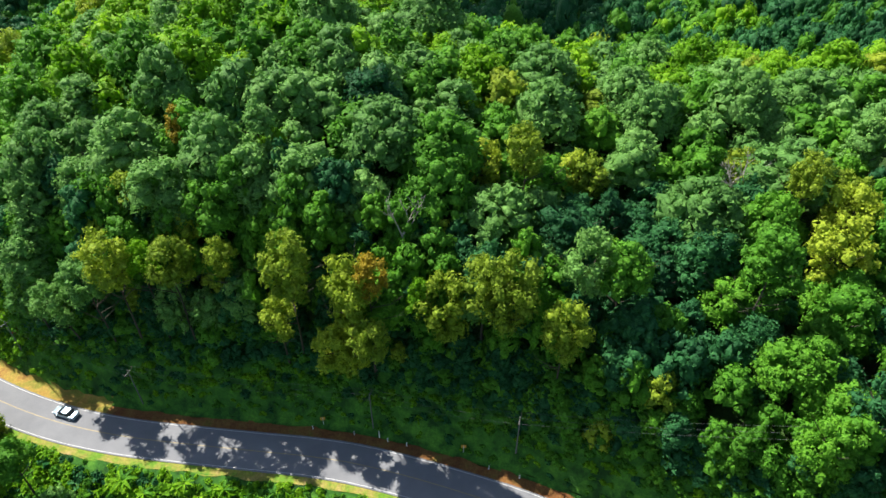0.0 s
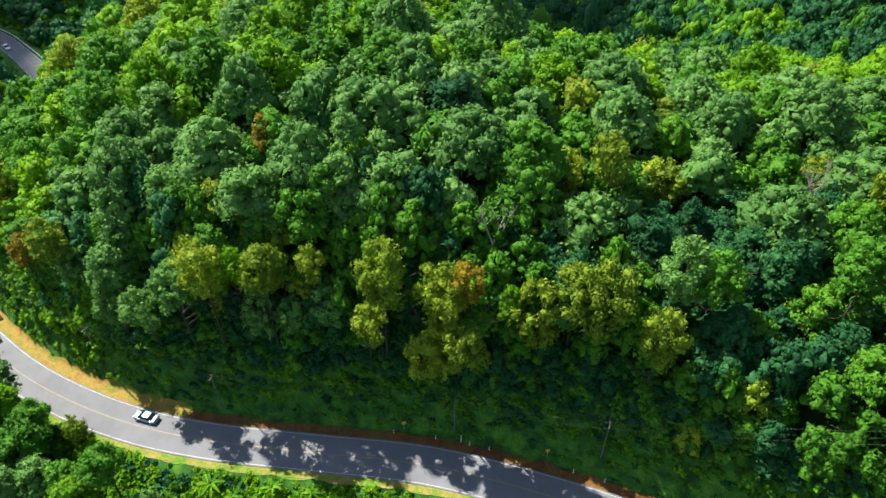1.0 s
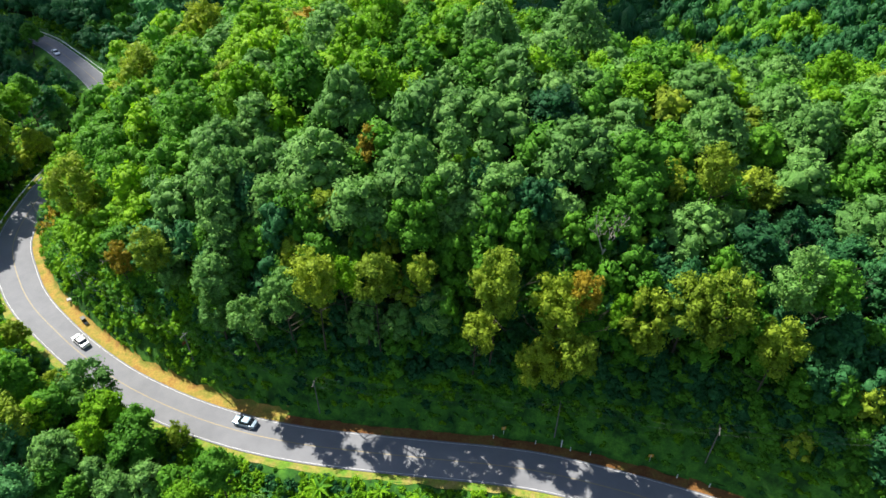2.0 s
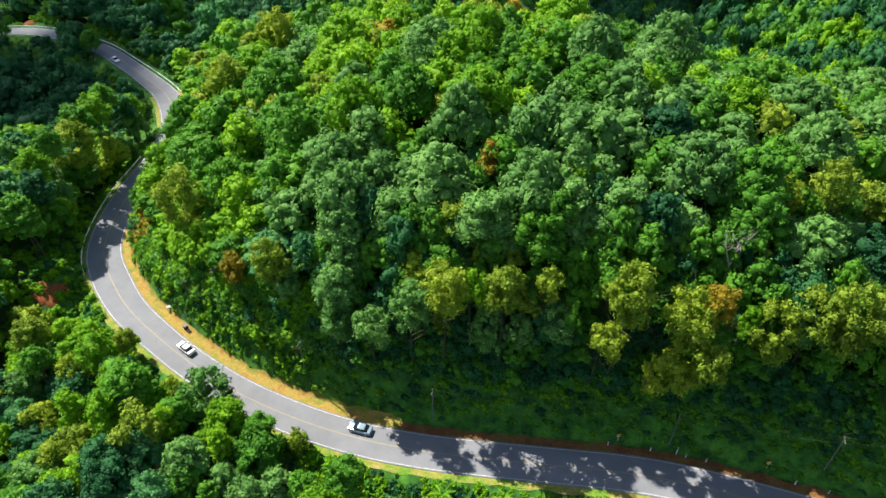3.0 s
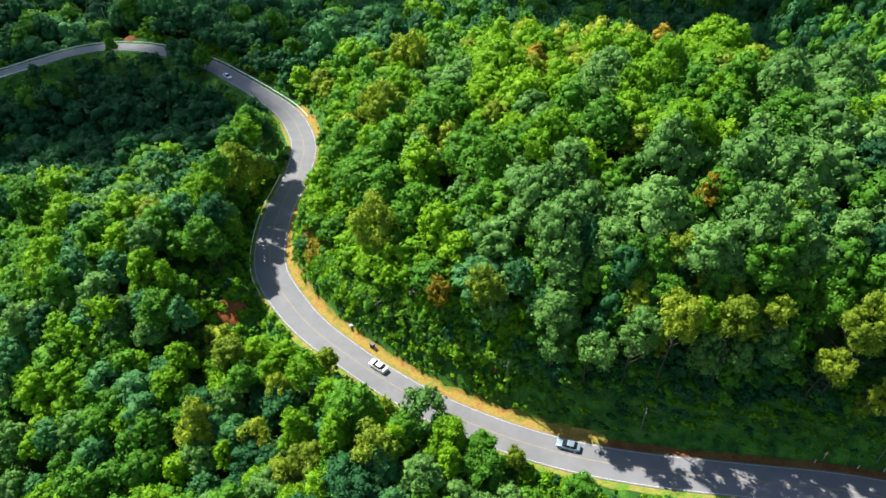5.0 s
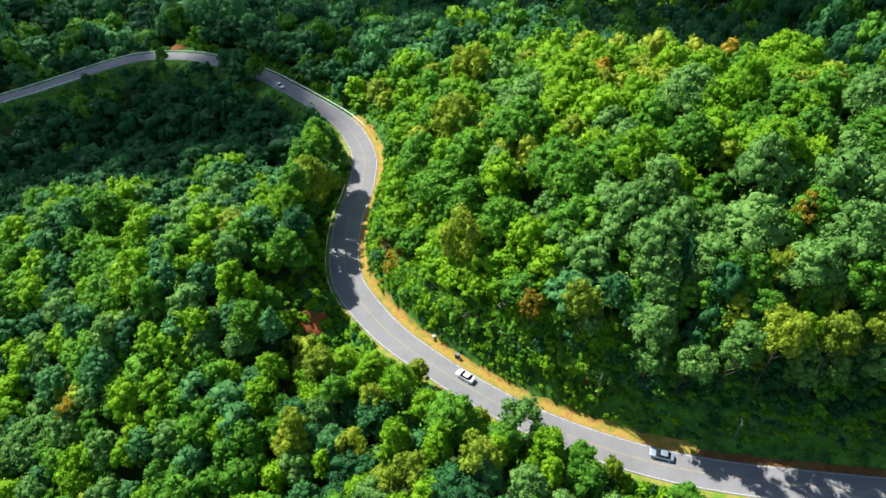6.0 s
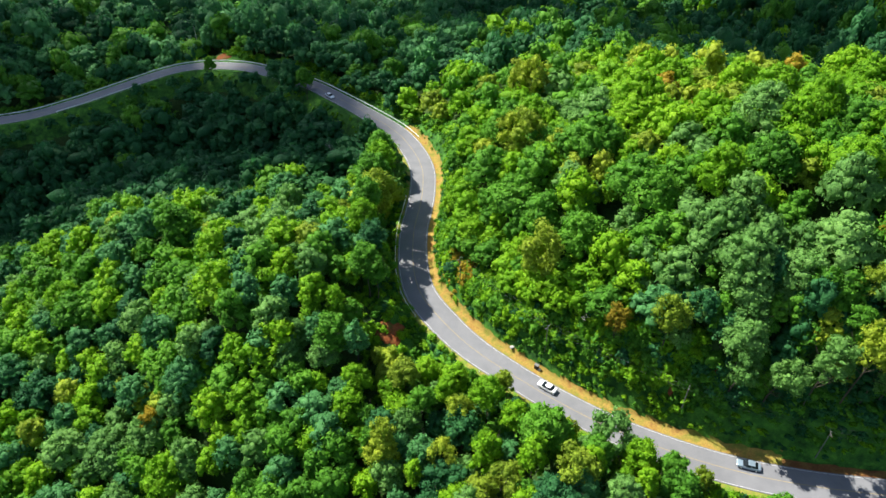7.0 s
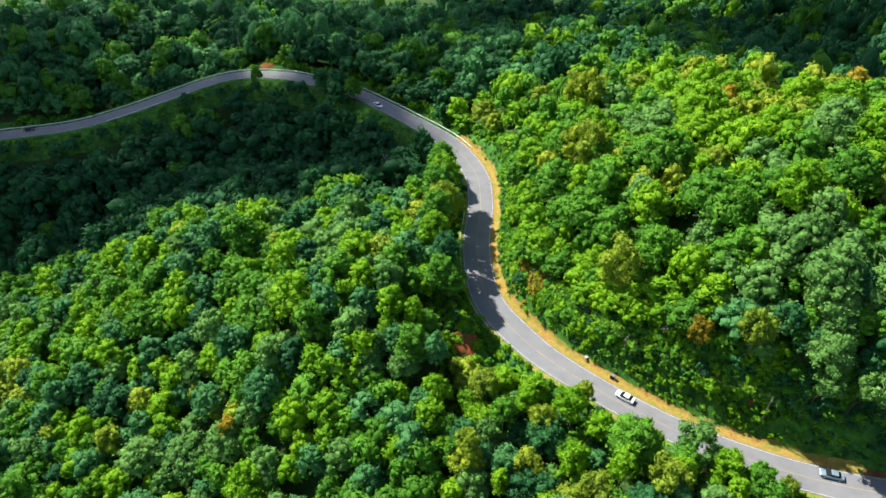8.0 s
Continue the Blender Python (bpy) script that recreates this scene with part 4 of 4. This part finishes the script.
# power line on the bank
POLES = [(-118.5, 115.0), (-99.6, 93.3), (-73.8, 76.9), (-50.0, 67.5), (-10.9, 60.8), (10.6, 54.3), (45.2, 43.2)]
pole_tops = []
for n, (x, y) in enumerate(POLES):
    z = float(height(x, y)[0])
    nxt = POLES[min(n + 1, len(POLES) - 1)]
    prv = POLES[max(n - 1, 0)]
    turn = math.degrees(math.atan2(nxt[1] - prv[1], nxt[0] - prv[0]))
    base = tagged(new("power_pole"), "slim grey concrete power pole with a steel crossarm", "power pole", "power poles")
    base.matrix_basis = pose(x, y, z, 0, 0, turn)
    bm = bmesh.new()
    tube(bm, (0, 0, -1.2), (0, 0, 8.6), 0.12, 0.075, 8)
    part("pole", bm, M_POLE, base)
    bm = bmesh.new()
    box(bm, -0.04, -0.9, 8.0, 0.04, 0.9, 8.08)
    arm = part("crossarm", bm, M_ARM, base, "weathered dark steel crossarm")
    for o in (-0.95, 0.0, 0.95):
        bm = bmesh.new()
        tube(bm, (0, o, 8.1), (0, o, 8.32), 0.05, 0.035, 8)
        part("insulator", bm, M_INSUL, arm, "brown porcelain insulator")
    t = Matrix.Rotation(radians(turn), 3, "Z")
    pole_tops.append([Vector((x, y, z)) + t @ Vector((0, o, 8.34)) for o in (-0.95, 0.0, 0.95)])
for a, b2 in zip(pole_tops, pole_tops[1:]):
    for p, q in zip(a, b2):
        pts = [p.lerp(q, u / 10) - Vector((0, 0, 4 * 0.6 * (u / 10) * (1 - u / 10))) for u in range(11)]
        out = (q - p).cross(Vector((0, 0, 1))).normalized() * 0.008
        ring = (out, Vector((0, 0, 0.008)), -out, Vector((0, 0, -0.008)))
        v = [pt + o for pt in pts for o in ring]
        f = [(4 * k + c, 4 * k + (c + 1) % 4, 4 * k + 4 + (c + 1) % 4, 4 * k + 4 + c) for k in range(10) for c in range(4)]
        me = mesh_of("power_cable", [tuple(o) for o in v], f, M_WIRE)
        tagged(new("power_cable", me), "thin grey overhead cable slung between power poles", "cable", "power cables")


# a lone tall pole behind the far bend
x, y = -237.0, 282.0
z = float(height(x, y)[0])
lone_pole = tagged(new("utility_pole"), "tall pale concrete pole beside the shaded far road", "pole")
lone_pole.location = (x, y, z)
bm = bmesh.new()
tube(bm, (0, 0, -1.0), (0, 0, 17.0), 0.17, 0.10, 8)
part("shaft", bm, M_CONCRETE, lone_pole)
bm = bmesh.new()
tube(bm, (0, 0, 17.0), (0, 0, 17.3), 0.12, 0.05, 8)
part("cap", bm, M_ARM, lone_pole, "dark pole cap")


# culvert box on the verge
def headwall(x, y, turn):
    z = float(height(x, y)[0])
    base = tagged(new("culvert_box"), "dark culvert box with a pale concrete kerb on the verge", "culvert box")
    base.matrix_basis = pose(x, y, z, 0, 0, turn)
    bm = bmesh.new()
    box(bm, -0.55, -0.35, -0.5, 0.4, 0.35, 1.3)
    bmesh.ops.bevel(bm, geom=bm.edges[:], offset=0.04, segments=1, affect="EDGES")
    part("box", bm, M_POSTBLACK, base, "plain dark concrete box")
    bm = bmesh.new()
    box(bm, 0.42, -0.3, -0.5, 1.0, 0.3, 0.5)
    bmesh.ops.bevel(bm, geom=bm.edges[:], offset=0.04, segments=1, affect="EDGES")
    part("kerb", bm, M_CONCRETE, base, "pale concrete kerb")
    bm = bmesh.new()
    box(bm, -0.6, -0.4, 1.302, 0.45, 0.4, 1.38)
    part("lid", bm, M_ARM, base, "grey weathered lid")


headwall(-101.3, 91.4, -40)
slab_z = float(height(-106.4, 97.1)[0])
bm = bmesh.new()
box(bm, -0.7, -0.4, -0.1, 0.7, 0.4, 0.25)
bmesh.ops.bevel(bm, geom=bm.edges[:], offset=0.05, segments=1, affect="EDGES")
me = bpy.data.meshes.new("concrete_slab")
bm.to_mesh(me)
bm.free()
me.materials.append(M_CONCRETE)
tagged(new("concrete_slab", me), "pale broken concrete slab lying on the verge", "slab").matrix_basis = pose(-106.4, 97.1, slab_z + 0.08, 6, 4, 30)


# ---------------------------------------------------------------- cars
def paint(name, colour, metal):
    m, nt, b = base_mat(name, 0.28)
    n = noise_of(nt, 1.5)
    r = ramp_of(nt, n.outputs["Fac"], [(0.3, tuple(c * 0.93 for c in colour)), (0.7, colour)])
    nt.links.new(r.outputs[0], b.inputs["Base Color"])
    b.inputs["Metallic"].default_value = metal
    b.inputs["Coat Weight"].default_value = 0.6
    return m


def loft(bm, sections):
    """Joins rings of points, each the same length, and closes the ends."""
    rings = [[bm.verts.new(p) for p in ring] for ring in sections]
    for a, b2 in zip(rings, rings[1:]):
        n = len(a)
        for k in range(n):
            bm.faces.new((a[k], a[(k + 1) % n], b2[(k + 1) % n], b2[k]))
    bm.faces.new(rings[0][::-1])
    bm.faces.new(rings[-1])
    bmesh.ops.recalc_face_normals(bm, faces=bm.faces[:])


def car(s, d, material, words, high=1.45):
    """A saloon car: body shell, glass house, four wheels, lamps, bumpers and mirrors. It faces along its x."""
    x, y, z, turn = spot(s, d)
    base = tagged(new("car"), words, "car", "cars on the road")
    base.matrix_basis = pose(x, y, z, 0, 0, turn if d > 0 else turn + 180)
    bm = bmesh.new()
    rows = []
    for px_, half_w, low, top in [(-2.2, 0.70, 0.42, 0.86), (-2.1, 0.80, 0.30, 0.98), (-1.5, 0.87, 0.22, 1.02), (-0.4, 0.88, 0.20, 0.98), (0.8, 0.88, 0.20, 0.96),
                                  (1.5, 0.86, 0.22, 0.86), (2.0, 0.80, 0.28, 0.76), (2.22, 0.66, 0.40, 0.64)]:
        rows.append([(px_, -half_w * 0.92, low), (px_, -half_w, (low + top) / 2), (px_, -half_w * 0.90, top - 0.03), (px_, -half_w * 0.6, top), (px_, half_w * 0.6, top),
                     (px_, half_w * 0.90, top - 0.03), (px_, half_w, (low + top) / 2), (px_, half_w * 0.92, low)])
    loft(bm, rows)
    body = part("body", bm, material, base)
    bm = bmesh.new()
    loft(bm, [[(px_, -w0, z0), (px_ + sh, -w1, z1), (px_ + sh, w1, z1), (px_, w0, z0)] for px_, w0, z0, sh, w1, z1 in
              [(-1.62, 0.74, 0.985, 0, 0.70, 1.0), (-0.95, 0.79, 0.96, 0, 0.60, high - 0.05), (0.15, 0.80, 0.95, 0, 0.60, high - 0.05), (1.12, 0.76, 0.90, 0, 0.72, 0.935)]])
    glass = part("glass", bm, M_GLASS, base, "dark tinted car windows")
    bm = bmesh.new()
    loft(bm, [[(px_, -w, z0), (px_, -w * 0.9, z0 + 0.04), (px_, w * 0.9, z0 + 0.04), (px_, w, z0)] for px_, w, z0 in [(-1.0, 0.60, high - 0.07), (-0.8, 0.63, high - 0.045), (0.05, 0.63, high - 0.045), (0.28, 0.59, high - 0.09)]])
    part("roof", bm, material, base)
    for side in (-1, 1):
        bm = bmesh.new()
        tube(bm, (-0.42, side * 0.83, 0.95), (-0.42, side * 0.625, high - 0.05), 0.035, 0.03, 5)
        part("pillar", bm, material, base)
        bm = bmesh.new()
        box(bm, 0.72, side * 0.98 - 0.09, 0.92, 0.86, side * 0.98 + 0.09, 1.05)
        part("mirror", bm, material, base)
        bm = bmesh.new()
        box(bm, 2.02, side * 0.56 - 0.17, 0.56, 2.19, side * 0.56 + 0.17, 0.69)
        part("headlight", bm, M_LAMP, base, "clear headlamp")
        bm = bmesh.new()
        box(bm, -2.19, side * 0.58 - 0.16, 0.68, -2.10, side * 0.58 + 0.16, 0.84)
        part("tail_light", bm, M_REAR, base, "red tail lamp")
        for wx in (-1.35, 1.35):
            bm = bmesh.new()
            tube(bm, (wx, side * 0.70, 0.31), (wx, side * 0.90, 0.31), 0.31, 0.31, 18)
            wheel = part("tyre", bm, M_TYRE, base, "black rubber tyre")
            bm = bmesh.new()
            tube(bm, (wx, side * 0.89, 0.31), (wx, side * 0.912, 0.31), 0.20, 0.19, 12)
            part("rim", bm, M_STEEL, wheel, "silver alloy rim")
    bm = bmesh.new()
    box(bm, -2.215, -0.26, 0.52, -2.195, 0.26, 0.63)
    part("number_plate", bm, M_POSTWHITE, base, "plain pale plate")
    return base


car(way_at(-62.8, 65.9), 1.6, paint("silver_paint", (0.27, 0.36, 0.44), 0.4), "silver-blue saloon car driving on the asphalt road")
car(way_at(-99.1, 85.2), 1.6, paint("white_paint", (0.80, 0.81, 0.82), 0.0), "white saloon car driving on the asphalt road")
car(way_at(-168.0, 226.0), -1.6, paint("white_paint_far", (0.80, 0.81, 0.82), 0.0), "white car coming along the shaded far road")
car(way_at(-310.2, 225.6), 1.6, paint("dark_paint", (0.03, 0.035, 0.05), 0.2), "dark blue car on the shaded far road")


# ---------------------------------------------------------------- banana plants, bare trees, soil
def banana_plant(x, y, size, seed):
    r = random.Random(seed)
    base = tagged(new("banana_plant"), "green banana plant with broad arching leaves", "banana plant", "banana plants")
    base.location = (x, y, float(height(x, y)[0]) - 0.1)
    bm = bmesh.new()
    tube(bm, (0, 0, -0.2), (0, 0, 1.8 * size), 0.14 * size, 0.08 * size, 8)
    part("stem", bm, BARK, base)
    for k in range(9):
        ang, rise, long = k * 2.4 + r.uniform(-0.3, 0.3), r.uniform(0.5, 1.2), size * r.uniform(1.7, 2.5)
        bm = bmesh.new()
        rows = []
        for u in np.linspace(0, 1, 8):
            out, up = long * u * math.cos(rise * (1 - 0.9 * u)), 1.7 * size + long * (math.sin(rise) * u - 0.75 * u * u)
            w = 0.22 * size * math.sin(math.pi * min(1, 0.12 + u * 0.88)) ** 0.6 + 0.02
            rows.append([bm.verts.new((out * math.cos(ang) - o * w * math.sin(ang), out * math.sin(ang) + o * w * math.cos(ang), up + (0.0 if o == 0 else 0.10 * size))) for o in (-1, 0, 1)])
        for a, b2 in zip(rows, rows[1:]):
            for c in range(2):
                bm.faces.new((a[c], a[c + 1], b2[c + 1], b2[c]))
        part("leaf", bm, LEAF["lime" if k % 3 else "mid"], base)


for n, (x, y, size) in enumerate([(-48.2, 53.5, 1.1), (-44.8, 51.9, 0.9), (-38.5, 52.6, 0.8), (-29.0, 50.2, 0.8), (-20.5, 48.0, 0.8), (-16.0, 46.5, 0.9), (-79.7, 62.0, 1.6), (-122.2, 92.5, 1.4), (-124.9, 94.7, 1.3), (-119.5, 90.2, 1.2), (-84.0, 64.2, 1.3), (-150.2, 192.4, 1.8), (-154.0, 195.1, 1.6), (-32.3, 51.6, 0.8), (-25.8, 49.8, 0.8), (-161.5, 233.0, 2.0)]):
    banana_plant(x, y, size, n)


def bare_tree(x, y, z, size, seed, words, lean=(0, 0)):
    """A leafless tree: limbs that fork three times."""
    r = random.Random(seed)
    base = tagged(new("bare_tree"), words, "bare tree", "bare trees")
    base.matrix_basis = pose(x, y, z, lean[0], lean[1], 0)
    bm = bmesh.new()

    def grow(a, way, long, rad, depth):
        b2 = a + way * long
        tube(bm, a, b2, rad, rad * 0.6, 5)
        if depth:
            for k in range(3 if depth > 1 else 2):
                turn = Vector((r.uniform(-1, 1), r.uniform(-1, 1), r.uniform(-0.1, 0.7)))
                grow(b2, (way * 0.8 + turn * 0.75).normalized(), long * r.uniform(0.55, 0.8), rad * 0.6, depth - 1)

    grow(Vector((0, 0, -0.5)), Vector((0.05, 0.05, 1)).normalized(), size * 0.4, 0.05 * size ** 0.5 + 0.05, 4)
    part("bare_crown", bm, DEADWOOD, base)


bare_tree(43.1, 80.2, 30.5, 9.0, 1, "leafless grey tree among green crowns")
bare_tree(45.8, 82.0, 30.0, 9.0, 2, "leafless grey tree among green crowns")
bare_tree(-5.9, 71.5, 29.0, 10.0, 3, "leafless grey twiggy tree among green crowns")
bare_tree(-94.8, 96.5, float(height(-94.8, 96.5)[0]), 8.0, 4, "fallen bare branches tangled on the slope", (35, 50))
bare_tree(-91.5, 94.7, float(height(-91.5, 94.7)[0]), 7.0, 6, "fallen bare branches tangled on the slope", (-30, 40))
bare_tree(-161.0, 185.1, -8.0, 8.0, 8, "pale leafless tree beside the far road")


def soil_patch(x, y, radius, seed):
    """Bare red earth lying on the slope, with a ragged edge."""
    r = random.Random(seed)
    rings, v, f, n = 5, [], [], 26
    for k in range(rings + 1):
        for a in range(n):
            rad = radius * k / rings * (1 + 0.6 * noise.noise((math.cos(a / n * 6.283) * 1.6, math.sin(a / n * 6.283) * 1.6, seed)) + 0.3 * noise.noise((math.cos(a / n * 6.283) * 5, math.sin(a / n * 6.283) * 5, seed)))
            px_, py_ = x + rad * math.cos(a / n * 6.283) * 1.25, y + rad * math.sin(a / n * 6.283)
            v.append((px_, py_, float(height(px_, py_)[0]) + (0.45 if k < rings else -0.3) + 0.35 * noise.noise((px_ * 1.3, py_ * 1.3, seed)) * (k < rings)))
    for k in range(rings):
        for a in range(n):
            f.append((k * n + a, k * n + (a + 1) % n, (k + 1) * n + (a + 1) % n, (k + 1) * n + a))
    tagged(new("red_soil", mesh_of("red_soil", v, f, M_REDSOIL, smooth=True)), "bare patch of red earth on the slope", "soil", "soil patches", kind="structure")


for n, (x, y, rad) in enumerate(SOILS):
    soil_patch(x, y, rad, n + 1)
